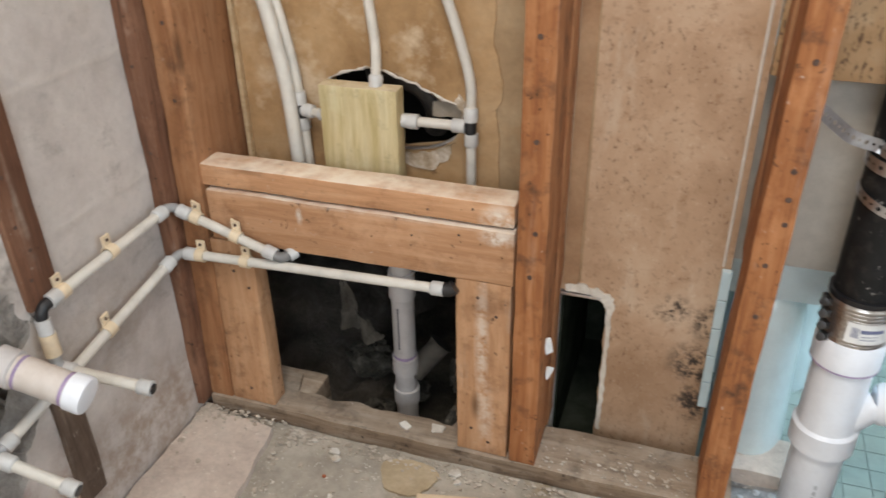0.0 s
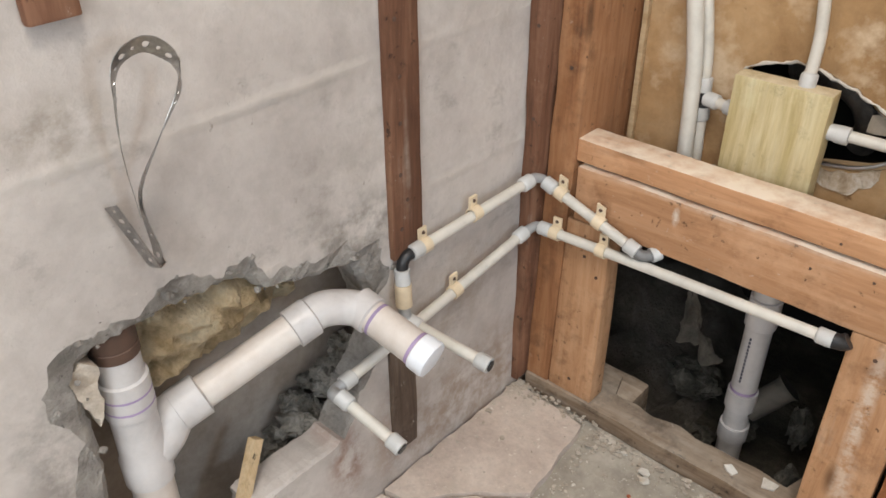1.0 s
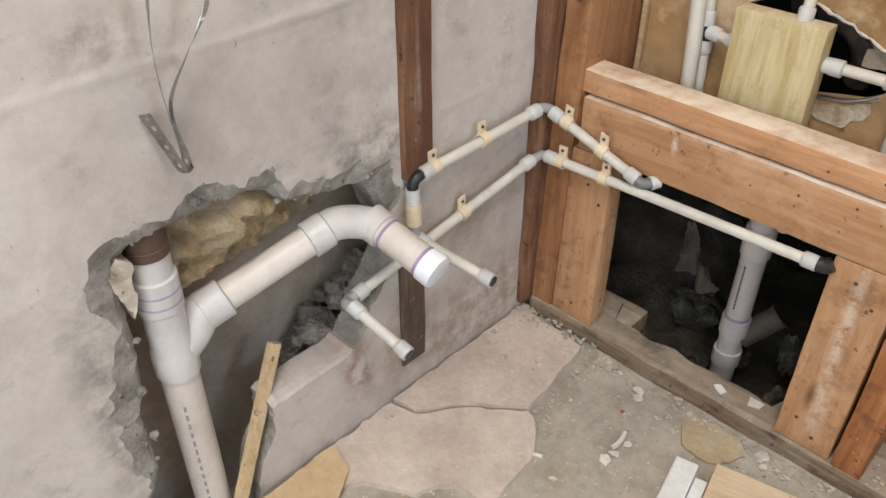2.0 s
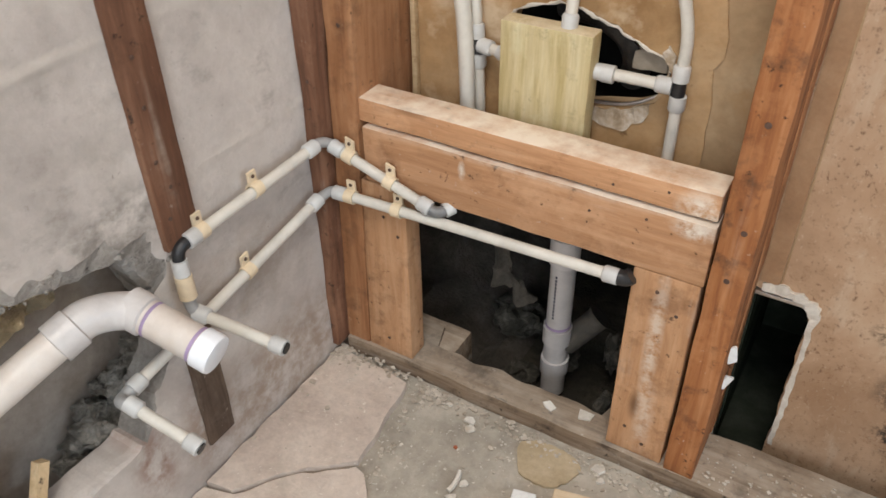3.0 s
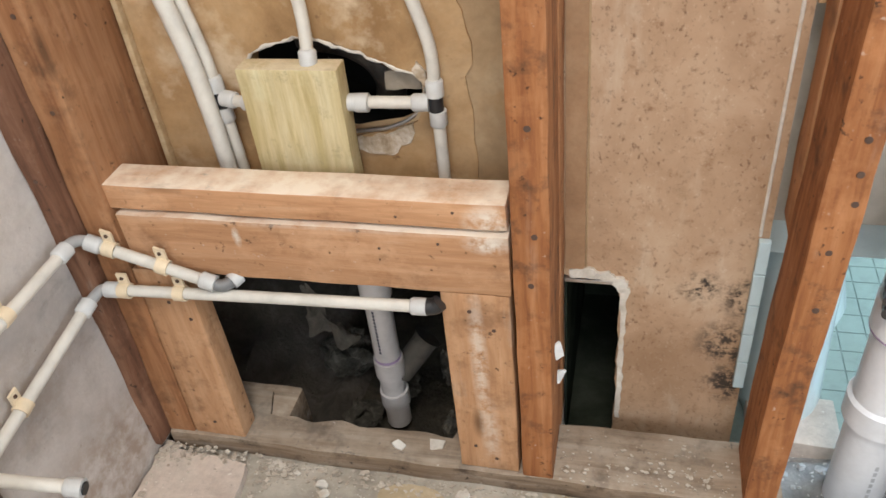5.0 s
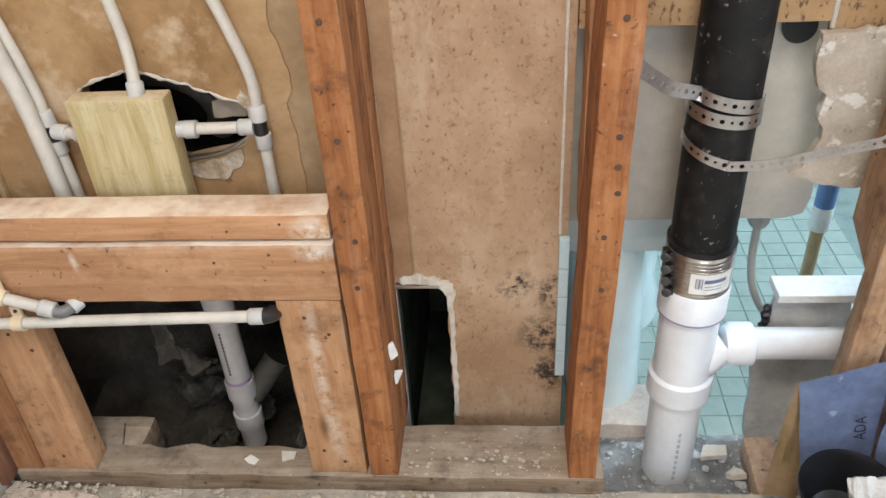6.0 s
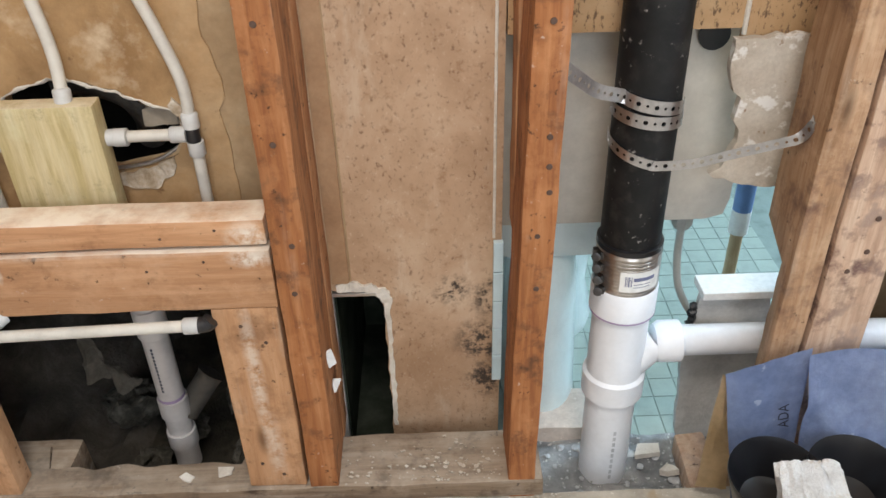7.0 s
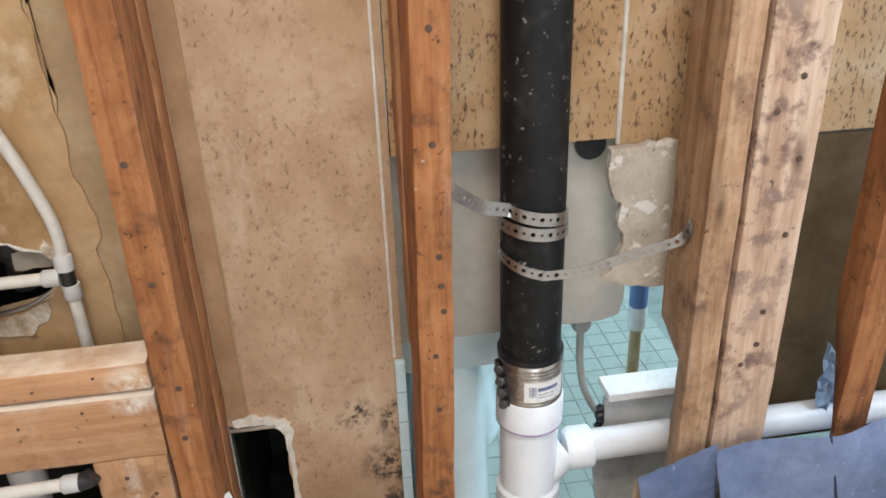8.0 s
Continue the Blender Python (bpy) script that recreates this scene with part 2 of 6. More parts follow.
MOTTLED_Z = wood("mottled_wood", (0.36, 0.215, 0.14), (0.55, 0.375, 0.265), (0.67, 0.51, 0.39), "z", stain=(0.13, 0.07, 0.06), stained=0.95, scuff=0.5, blot=(24, 0.5, 0.64))
SMEARED_Z = wood("smeared_nailer_wood", (0.07, 0.045, 0.032), (0.13, 0.09, 0.065), (0.22, 0.165, 0.125), "z", stained=0.6, dust=0.6, scuff=0.7)
DARK_Z = wood("dark_nailer_wood", (0.09, 0.04, 0.024), (0.19, 0.09, 0.052), (0.29, 0.155, 0.095), "z", stained=0.5, scuff=0.45)
TREATED_Z = wood("treated_wood", (0.5, 0.39, 0.17), (0.70, 0.585, 0.335), (0.78, 0.69, 0.45), "z", dents=0.15, stain=(0.36, 0.28, 0.12), stained=0.2, dust=0.02, top=0.4, scuff=0.1)
PINE_X = wood("pine_board", (0.46, 0.32, 0.175), (0.58, 0.43, 0.26), (0.67, 0.53, 0.35), "x", stained=0.15, dust=0.15, top=0.3)
STICK_Z = wood("pine_stick", (0.45, 0.31, 0.16), (0.58, 0.43, 0.26), (0.68, 0.54, 0.36), "z", stained=0.15, dust=0.1)
CONCRETE = concrete_wall_material()
ROUGH_CONC = surface("broken_concrete", (0.2, 0.18, 0.16), (0.36, 0.33, 0.30), (0.5, 0.47, 0.43), 22, 0.95, 0.9, 0.012, spots=(0.1, 0.09, 0.08), spot_scale=60)
CAVITY = surface("cavity_block", (0.24, 0.2, 0.165), (0.35, 0.3, 0.26), (0.45, 0.395, 0.345), 9, 0.9, 0.5, 0.006, patch=(0.24, 0.19, 0.15), patch_scale=8, patch_lo=0.58, patch_hi=0.72)
FLOOR_M = surface("dusty_concrete_floor", (0.25, 0.215, 0.175), (0.43, 0.385, 0.32), (0.58, 0.52, 0.44), 7, 0.9, 0.7, 0.006, spots=(0.66, 0.61, 0.53), spot_scale=120, spot_lo=0.64, spot_hi=0.68, patch=(0.38, 0.30, 0.2), patch_scale=9, patch_lo=0.6, patch_hi=0.72)
MORTAR = surface("pink_mortar_bed", (0.47, 0.38, 0.32), (0.63, 0.53, 0.455), (0.73, 0.635, 0.555), 9, 0.9, 0.7, 0.006, spots=(0.74, 0.68, 0.6), spot_scale=110, spot_lo=0.65, spot_hi=0.7, patch=(0.46, 0.4, 0.335), patch_scale=7, patch_lo=0.55, patch_hi=0.7)
KRAFT = surface("kraft_faced_board", (0.29, 0.165, 0.072), (0.435, 0.27, 0.13), (0.54, 0.375, 0.215), 7, 0.85, 0.45, 0.004, patch=(0.6, 0.46, 0.31), patch_scale=11, patch_lo=0.54, patch_hi=0.7, spots=(0.22, 0.12, 0.055), spot_scale=40, spot_lo=0.66, spot_hi=0.76)
BARE = surface("bare_grey_board", (0.32, 0.21, 0.115), (0.42, 0.29, 0.165), (0.5, 0.38, 0.24), 8, 0.85, 0.3, 0.003, patch=(0.4, 0.26, 0.13), patch_scale=11, patch_lo=0.56, patch_hi=0.68)
# Soil browns are lowered to carry the pit's shade
SOIL = surface("shaded_pit_soil", (0.022, 0.02, 0.015), (0.055, 0.048, 0.036), (0.12, 0.105, 0.08), 12, 0.95, 1.0, 0.015)
# Near-black that holds the shade inside the pit and the round hole
HOLE_SHADE = surface("hole_shade", (0.008, 0.007, 0.006), (0.013, 0.012, 0.011), (0.022, 0.02, 0.018), 9, 0.95, 0.3, 0.004)
PVC = plain("white_pvc", (0.85, 0.88, 0.93), 0.32, vary=0.04, scale=14, bump=0.02)
PVC_CREAM = surface("primed_pvc", (0.56, 0.49, 0.43), (0.64, 0.58, 0.53), (0.70, 0.66, 0.62), 11, 0.4, 0.03, 0.001, shift=True, fine=0.1)
PVC_GREY = plain("grey_pvc", (0.57, 0.545, 0.535), 0.38, vary=0.08, scale=20, bump=0.03)
PRIMER = plain("purple_primer", (0.36, 0.27, 0.44), 0.5)
PEX = plain("grey_pex_pipe", (0.64, 0.61, 0.55), 0.42, vary=0.08, scale=18, bump=0.02)
FITTING = plain("pale_grey_fitting", (0.56, 0.56, 0.55), 0.4, vary=0.06)
BLACKP = plain("black_plastic", (0.018, 0.018, 0.02), 0.4, vary=0.2)
ABS = surface("scuffed_black_abs", (0.005, 0.005, 0.0055), (0.009, 0.009, 0.0095), (0.018, 0.0175, 0.017), 18, 0.55, 0.2, 0.001, spec=0.3, spots=(0.3, 0.28, 0.26), spot_scale=70, spot_lo=0.645, spot_hi=0.72, patch=(0.03, 0.028, 0.026), patch_scale=30, patch_lo=0.55, patch_hi=0.7)
CLAMP = plain("yellowed_nylon", (0.74, 0.61, 0.43), 0.45, vary=0.08)
GALV = surface("galvanised_steel", (0.5, 0.5, 0.52), (0.62, 0.62, 0.64), (0.72, 0.72, 0.74), 30, 0.35, 0.05, 0.001, metal=1.0)
STEEL = surface("stainless_band", (0.5, 0.47, 0.44), (0.6, 0.57, 0.54), (0.7, 0.675, 0.65), 24, 0.28, 0.1, 0.001, metal=1.0)
OLDSTEEL = surface("tarnished_strap", (0.24, 0.235, 0.23), (0.36, 0.355, 0.35), (0.6, 0.59, 0.57), 28, 0.3, 0.1, 0.001, metal=1.0)
CHROME = plain("chrome", (0.8, 0.8, 0.82), 0.12, 1.0)
# Duct metal this dark carries the shade of the inside in its colour
DUCT_SHADE = surface("shaded_duct_metal", (0.02, 0.024, 0.018), (0.034, 0.04, 0.03), (0.055, 0.062, 0.05), 10, 0.95, 0.1, 0.002, spec=0.0)
RUST = plain("rusty_nail", (0.09, 0.05, 0.034), 0.7)
PLASTER = surface("white_plaster", (0.56, 0.51, 0.44), (0.7, 0.65, 0.58), (0.8, 0.77, 0.71), 25, 0.9, 0.6, 0.004, patch=(0.6, 0.5, 0.38), patch_scale=18, patch_lo=0.58, patch_hi=0.7)
WHITE = surface("white_paint", (0.72, 0.71, 0.69), (0.8, 0.79, 0.77), (0.85, 0.84, 0.82), 10, 0.5, 0.1, 0.001)
FOAM = surface("yellow_insulation", (0.5, 0.35, 0.18), (0.78, 0.61, 0.38), (0.88, 0.76, 0.56), 26, 0.95, 1.0, 0.01)
BLUE_TILE = plain("pale_blue_tile", (0.54, 0.66, 0.69), 0.25, vary=0.05)
GREEN_TILE = plain("pale_green_tile", (0.33, 0.39, 0.35), 0.25, vary=0.06)
GROUT = plain("tile_grout", (0.22, 0.27, 0.25), 0.9)
PORCELAIN = plain("mint_porcelain", (0.72, 0.81, 0.81), 0.15, vary=0.03, bump=0.0)
TANK = surface("unglazed_tank_back", (0.42, 0.38, 0.33), (0.52, 0.48, 0.42), (0.58, 0.54, 0.48), 4, 0.6, 0.05, 0.001)
PAPER = surface("blue_wrapping", (0.2, 0.26, 0.44), (0.29, 0.36, 0.56), (0.4, 0.47, 0.66), 9, 0.25, 0.35, 0.006, spec=0.6, patch=(0.52, 0.58, 0.72), patch_scale=30, patch_lo=0.64, patch_hi=0.7)
INK = plain("dark_ink", (0.03, 0.035, 0.06), 0.6)
RUBBER = plain("black_rubber", (0.012, 0.012, 0.014), 0.3)
CARD = surface("brown_card", (0.5, 0.36, 0.2), (0.6, 0.44, 0.26), (0.68, 0.52, 0.33), 8, 0.85, 0.2, 0.002)
CRUMB = surface("pale_crumbs", (0.36, 0.3, 0.24), (0.52, 0.45, 0.37), (0.68, 0.62, 0.54), 40, 0.9, 0.2, 0.002)
LUMPW = surface("gritty_white_plaster", (0.5, 0.47, 0.44), (0.76, 0.75, 0.73), (0.85, 0.84, 0.83), 30, 0.95, 1.0, 0.008, patch=(0.6, 0.52, 0.43), patch_scale=25, patch_lo=0.58, patch_hi=0.68)
LABELW = plain("white_label", (0.82, 0.82, 0.8), 0.5)


def speckled_board():
    """Brown board with dark dashes of old adhesive and stains."""
    m = bpy.data.materials.new("speckled_board")
    t, p = nodes_of(m)
    v = coords(t)
    n = noise_of(t, v, 6, 8, 0.6, 0.4)
    col = ramp(t, n, [(0.3, (0.36, 0.205, 0.09)), (0.5, (0.47, 0.3, 0.16)), (0.72, (0.57, 0.43, 0.28))])
    d = mask_of(t, coords(t, (1.2, 1, 0.6)), 140, 0.55, 0.62, 5, 0.7)
    col = mixed(t, mixed(t, 0.85, (0, 0, 0), d), col, (0.09, 0.05, 0.03))
    t.links.new(col, p.inputs["Base Color"])
    p.inputs["Roughness"].default_value = 0.85
    bump_to(t, p, n, 0.3, 0.003)
    return m


def mould_board():
    """Tan board, darkened by mould that gathers along its right edge and low down."""
    m = bpy.data.materials.new("tan_board_with_mould")
    t, p = nodes_of(m)
    v = coords(t)
    n = noise_of(t, v, 6, 8, 0.62, 0.4)
    col = ramp(t, n, [(0.3, (0.33, 0.2, 0.115)), (0.5, (0.455, 0.3, 0.19)), (0.72, (0.56, 0.41, 0.285))])
    col = mixed(t, mixed(t, 0.8, (0, 0, 0), mixed(t, 1.0, mask_of(t, coords(t, (1, 1, 0.75)), 130, 0.56, 0.66, 5, 0.7), mask_of(t, v, 5, 0.38, 0.62), "MULTIPLY")), col, (0.15, 0.075, 0.04))
    col = mixed(t, mixed(t, 0.3, (0, 0, 0), mask_of(t, coords(t, (1, 1, 0.6)), 210, 0.6, 0.68, 4, 0.7)), col, (0.68, 0.55, 0.42))
    col = mixed(t, mixed(t, 0.65, (0, 0, 0), mask_of(t, v, 42, 0.57, 0.68, 6, 0.75)), col, (0.27, 0.145, 0.075))
    col = mixed(t, mixed(t, 0.5, (0, 0, 0), mask_of(t, coords(t, (1, 1, 0.7)), 19, 0.58, 0.72, 6, 0.75)), col, (0.30, 0.175, 0.09))
    col = mixed(t, mixed(t, 0.35, (0, 0, 0), mask_of(t, coords(t, (1.5, 1, 0.4)), 11, 0.58, 0.7)), col, (0.66, 0.56, 0.44))
    col = mixed(t, mixed(t, 0.4, (0, 0, 0), mask_of(t, coords(t, (1, 1, 0.25)), 6, 0.5, 0.75)), col, (0.42, 0.25, 0.12))
    total = None
    for (x0, z0, r) in ((0.84, 0.16, 0.055), (0.79, 0.265, 0.035), (0.86, 0.25, 0.05), (0.85, 0.08, 0.05)):
        g = t.nodes.new("ShaderNodeVectorMath"); g.operation = "DISTANCE"
        g.inputs[1].default_value = (x0, 0.155, z0)
        t.links.new(v, g.inputs[0])
        f = t.nodes.new("ShaderNodeMapRange")
        f.inputs[1].default_value, f.inputs[2].default_value, f.inputs[3].default_value, f.inputs[4].default_value = 0, r, 1, 0
        t.links.new(g.outputs["Value"], f.inputs[0])
        if total is None:
            total = f.outputs[0]
        else:
            e = t.nodes.new("ShaderNodeMath"); e.operation = "MAXIMUM"
            t.links.new(total, e.inputs[0]); t.links.new(f.outputs[0], e.inputs[1]); total = e.outputs[0]
    k = t.nodes.new("ShaderNodeMath"); k.operation = "MULTIPLY"
    t.links.new(total, k.inputs[0]); t.links.new(ramp(t, noise_of(t, v, 55, 6, 0.75), [(0.46, (0, 0, 0)), (0.6, (1, 1, 1))]), k.inputs[1])
    k2 = t.nodes.new("ShaderNodeMath"); k2.operation = "MULTIPLY"; k2.use_clamp = True; k2.inputs[1].default_value = 2.0
    t.links.new(k.outputs[0], k2.inputs[0])
    col = mixed(t, k2.outputs[0], col, (0.05, 0.035, 0.025))
    t.links.new(col, p.inputs["Base Color"])
    p.inputs["Roughness"].default_value = 0.8
    bump_to(t, p, n, 0.3, 0.003)
    return m


SPECKLE, MOULD = speckled_board(), mould_board()

# ---- mesh helpers ----


def finish(name, bm, mat, parent=None, label="", smooth=False):
    me = bpy.data.meshes.new(name)
    bmesh.ops.recalc_face_normals(bm, faces=bm.faces)
    bm.to_mesh(me)
    bm.free()
    me.materials.append(mat)
    if smooth:
        me.polygons.foreach_set("use_smooth", [True] * len(me.polygons))
        me.set_sharp_from_angle(angle=radians(40))
    ob = new(name, me)
    if parent:
        ob.parent = parent
    if label:
        ob["label"] = label
    return ob


def part(name, bm, material, parent, label="", smooth=True):
    return finish(name, bm, material, parent, label, smooth)


def thing(name, bm, mat, label, category, group="", kind="", smooth=True):
    return tagged(finish(name, bm, mat, None, "", smooth), label, category, group, kind)


def holder(name, at, label, category, group=""):
    ob = new(name)
    return tagged(ob, label, category, group)


def box(bm, lo, hi, bevel=0.0, cuts=0, axis=2, wob=0.0, seed=0.0):
    """A box; cuts along one axis and wob make an uneven, worn piece."""
    lo, hi = Vector(lo), Vector(hi)
    mid, size = (lo + hi) / 2, hi - lo
    tmp = bmesh.new()
    bmesh.ops.create_cube(tmp, size=1.0, matrix=Matrix.Translation(mid) @ Matrix.Diagonal((*size, 1)))
    if bevel:
        bmesh.ops.bevel(tmp, geom=tmp.edges[:], offset=bevel, segments=2, profile=0.6, affect="EDGES")
    if cuts:
        long = [e for e in tmp.edges if abs(e.verts[0].co[axis] - e.verts[1].co[axis]) > 0.6 * size[axis]]
        bmesh.ops.subdivide_edges(tmp, edges=long, cuts=cuts, use_grid_fill=True)
        for v in tmp.verts:
            v.co += noise.noise_vector(v.co * 14 + Vector((seed, seed * 2, 0))) * wob
    me = bpy.data.meshes.new("piece")
    tmp.to_mesh(me)
    tmp.free()
    bm.from_mesh(me)
    bpy.data.meshes.remove(me)


def tube(bm, pts, r, n=16, ends=True):
    """A round tube swept along points."""
    pts = [Vector(q) for q in pts]
    rings, up = [], None
    for k, q in enumerate(pts):
        d = (pts[min(k + 1, len(pts) - 1)] - pts[max(k - 1, 0)]).normalized()
        if up is None:
            up = d.orthogonal().normalized()
        up = (up - d * up.dot(d)).normalized()
        side = d.cross(up)
        rr = r[k] if isinstance(r, (list, tuple)) else r
        rings.append([bm.verts.new(q + (up * math.cos(a) + side * math.sin(a)) * rr) for a in [2 * math.pi * j / n for j in range(n)]])
    for a, b in zip(rings, rings[1:]):
        for j in range(n):
            bm.faces.new((a[j], a[(j + 1) % n], b[(j + 1) % n], b[j]))
    if ends:
        bm.faces.new(rings[0]), bm.faces.new(rings[-1])


def lathe(bm, base, way, profile, n=28, ends=True):
    """Rings of (distance along way, radius) round an axis."""
    base, way = Vector(base), Vector(way).normalized()
    tube_pts = profile
    up = way.orthogonal().normalized()
    side = way.cross(up)
    rings = [[bm.verts.new(base + way * s + (up * math.cos(2 * math.pi * j / n) + side * math.sin(2 * math.pi * j / n)) * r) for j in range(n)] for s, r in tube_pts]
    for a, b in zip(rings, rings[1:]):
        for j in range(n):
            bm.faces.new((a[j], a[(j + 1) % n], b[(j + 1) % n], b[j]))
    if ends:
        bm.faces.new(rings[0]), bm.faces.new(rings[-1])


def smooth_path(pts, n=8):
    """Points on a smooth curve through the given ones."""
    p = [Vector(q) for q in pts]
    p = [2 * p[0] - p[1]] + p + [2 * p[-1] - p[-2]]
    out = []
    for k in range(1, len(p) - 2):
        for j in range(n):
            t = j / n
            a, b, c, d = p[k - 1 : k + 3]
            out.append(0.5 * (2 * b + (c - a) * t + (2 * a - 5 * b + 4 * c - d) * t**2 + (3 * b - a - 3 * c + d) * t**3))
    return out + [p[-2]]


def ragged(loop, step=0.02, amount=0.006, seed=0):
    """A closed outline with points at even steps, shaken to look broken."""
    rnd, out = random.Random(seed), []
    for a, b in zip(loop, loop[1:] + loop[:1]):
        a, b = Vector(a), Vector(b)
        k = max(1, int((b - a).length / step))
        for j in range(k):
            out.append(a.lerp(b, j / k) + Vector((rnd.uniform(-1, 1), rnd.uniform(-1, 1))) * amount)
    return out


def filled(bm, loops, place):
    """Fills a flat outline with holes; place lays (u, v) into space."""
    edges, rings = [], []
    for loop in loops:
        vs = [bm.verts.new(place(*q)) for q in loop]
        rings.append(vs)
        edges += [bm.edges.new((vs[k], vs[(k + 1) % len(vs)])) for k in range(len(vs))]
    bmesh.ops.triangle_fill(bm, use_beauty=True, use_dissolve=False, edges=edges)
    return rings


def strip(bm, a, b):
    n = len(a)
    for j in range(n):
        bm.faces.new((a[j], a[(j + 1) % n], b[(j + 1) % n], b[j]))


def sheet(loops, place, depth, chamfer=0.0, fronts=None):
    """A slab with openings: place(u, v, d) gives the point d deep."""
    bm = bmesh.new()
    fronts = fronts or loops
    f = filled(bm, fronts, lambda u, v: place(u, v, 0))
    b = filled(bm, loops, lambda u, v: place(u, v, depth))
    for k, (x, y) in enumerate(zip(f, b)):
        if chamfer and k:
            mid = [bm.verts.new(place(u, v, chamfer)) for u, v in loops[k]]
            strip(bm, x, mid), strip(bm, mid, y)
        else:
            strip(bm, x, y)
    return bm


def rock(bm, at, size, seed, flat=1.0, fine=2):
    """A broken lump."""
    made = bmesh.ops.create_icosphere(bm, subdivisions=fine, radius=1.0)
    for v in made["verts"]:
        shift = Vector((seed * 3.1, seed, 5))
        n = noise.noise_vector(v.co * 1.6 + shift)
        c = v.co + n * 0.6
        if fine > 2:
            c += noise.noise_vector(v.co * 4.3 + shift) * 0.28 + noise.noise_vector(v.co * 11 + shift) * 0.1
        v.co = Vector(at) + Vector((c.x * size, c.y * size, c.z * size * flat))


def chip(bm, at, size, seed, thick=0.004):
    """A flat flake with an uneven outline."""
    rnd = random.Random(seed)
    k, a0 = rnd.randint(4, 6), rnd.uniform(0, 6.3)
    tilt = Euler((rnd.uniform(-0.25, 0.25), rnd.uniform(-0.25, 0.25), 0)).to_matrix()
    pts = [Vector((math.cos(a0 + 6.283 * j / k) * size * rnd.uniform(0.5, 1.1), math.sin(a0 + 6.283 * j / k) * size * rnd.uniform(0.3, 0.9), 0)) for j in range(k)]
    top = [bm.verts.new(Vector(at) + tilt @ (q + Vector((0, 0, thick)))) for q in pts]
    low = [bm.verts.new(Vector(at) + tilt @ q) for q in pts]
    bm.faces.new(top), bm.faces.new(low)
    strip(bm, top, low)


W, F, PT, BACK = -0.045, -0.03, 0.008, 0.155  # concrete face, floor, sole plate top, rear board face
CEIL = 2.35

# ---- structure ----
# Cast concrete wall with the broken-out opening
hole = [(-0.742, 0.395), (-0.748, 0.46), (-0.738, 0.484), (-0.684, 0.493), (-0.60, 0.492), (-0.548, 0.487), (-0.515, 0.455), (-0.49, 0.446), (-0.44, 0.433), (-0.40, 0.428), (-0.378, 0.42), (-0.362, 0.378),
        (-0.346, 0.32), (-0.344, 0.28), (-0.362, 0.25), (-0.398, 0.215), (-0.41, 0.178), (-0.432, 0.152), (-0.47, 0.147), (-0.53, 0.146), (-0.586, 0.143), (-0.59, 0.09), (-0.618, 0.055), (-0.634, 0.0), (-0.65, -0.13),
        (-0.80, -0.13), (-0.785, 0.12), (-0.762, 0.15), (-0.762, 0.257), (-0.745, 0.32)]
hole_in = ragged(hole, 0.007, 0.0022, 3)
for q in hole_in:  # clean sawn top of the low wall
    if -0.58 < q.x < -0.44 and 0.1 < q.y < 0.2:
        q.y = 0.146 + 0.003 * noise.noise(Vector((q.x * 40, 0, 3)))
rr = random.Random(5)
centre = Vector((-0.56, 0.3))


def crumble(q, scale, seed):
    return 0.5 + 0.5 * (noise.noise(Vector((q.x * scale, q.y * scale, seed))) + 0.45 * noise.noise(Vector((q.x * scale * 3.1, q.y * scale * 3.1, seed + 3))))


hole_out, hole_far = [], []
for q in hole_in:
    out = (q - centre).normalized()
    top, west = q.y > 0.36, q.x < -0.7
    hole_out.append(q + out * max(0.001, (0.018 if top else 0.014 if west else 0.004) * crumble(q, 45, 1)))
    wide = 0.042 if top and not west else (0.034 if west else 0.007)
    hole_far.append(q + out * (0.003 + 0.014 * (top or west) + max(0, wide * (crumble(q, 22, 4) * 1.5 - 0.35))))
outer = [Vector(q) for q in ((-2.5, -0.2), (0.17, -0.2), (0.17, CEIL), (-2.5, CEIL))]
bm = bmesh.new()
at_depth = lambda u, v, d: Vector((W - d, u, v))
ra = filled(bm, [outer, hole_far], lambda u, v: at_depth(u, v, 0))
rb = filled(bm, [outer, hole_in], lambda u, v: at_depth(u, v, 0.055))
strip(bm, ra[0], rb[0])
r1 = [bm.verts.new(at_depth(q.x, q.y, 0.005 + 0.004 * noise.noise(Vector((q.x * 60, q.y * 60, 2))))) for q in hole_out]
r2 = [bm.verts.new(at_depth(q.x, q.y, 0.016 + 0.006 * noise.noise(Vector((q.x * 50, q.y * 50, 7))))) for q in hole_in]
strip(bm, ra[1], r1), strip(bm, r1, r2), strip(bm, r2, rb[1])
wall_west = thing("wall_west", bm, CONCRETE, "grey cast concrete wall with a broken-out opening", "wall", kind="structure", smooth=False)
wall_west.data.materials.append(ROUGH_CONC)
for f in wall_west.data.polygons:
    low_top = -0.585 < f.center.y < -0.43 and f.center.z < 0.17
    if abs(f.normal.x) < 0.999 and -0.85 < f.center.y < -0.27 and f.center.z < 0.6 and not low_top:
        f.material_index = 1
bm = bmesh.new()
re_ = random.Random(9)
for k in range(190):
    q = re_.choice(hole_far if k % 3 else hole_out)
    if q.y > 0.33 or q.x < -0.72:
        rock(bm, (W - re_.uniform(0.0, 0.012), q.x + re_.uniform(-0.012, 0.012), q.y + re_.uniform(-0.008, 0.01)), re_.choice((0.0015, 0.002, 0.003, 0.004, 0.006)), k, 0.9)
thing("broken_aggregate", bm, ROUGH_CONC, "loose grey aggregate along the broken concrete edge", "rubble", kind="stuff", smooth=False)
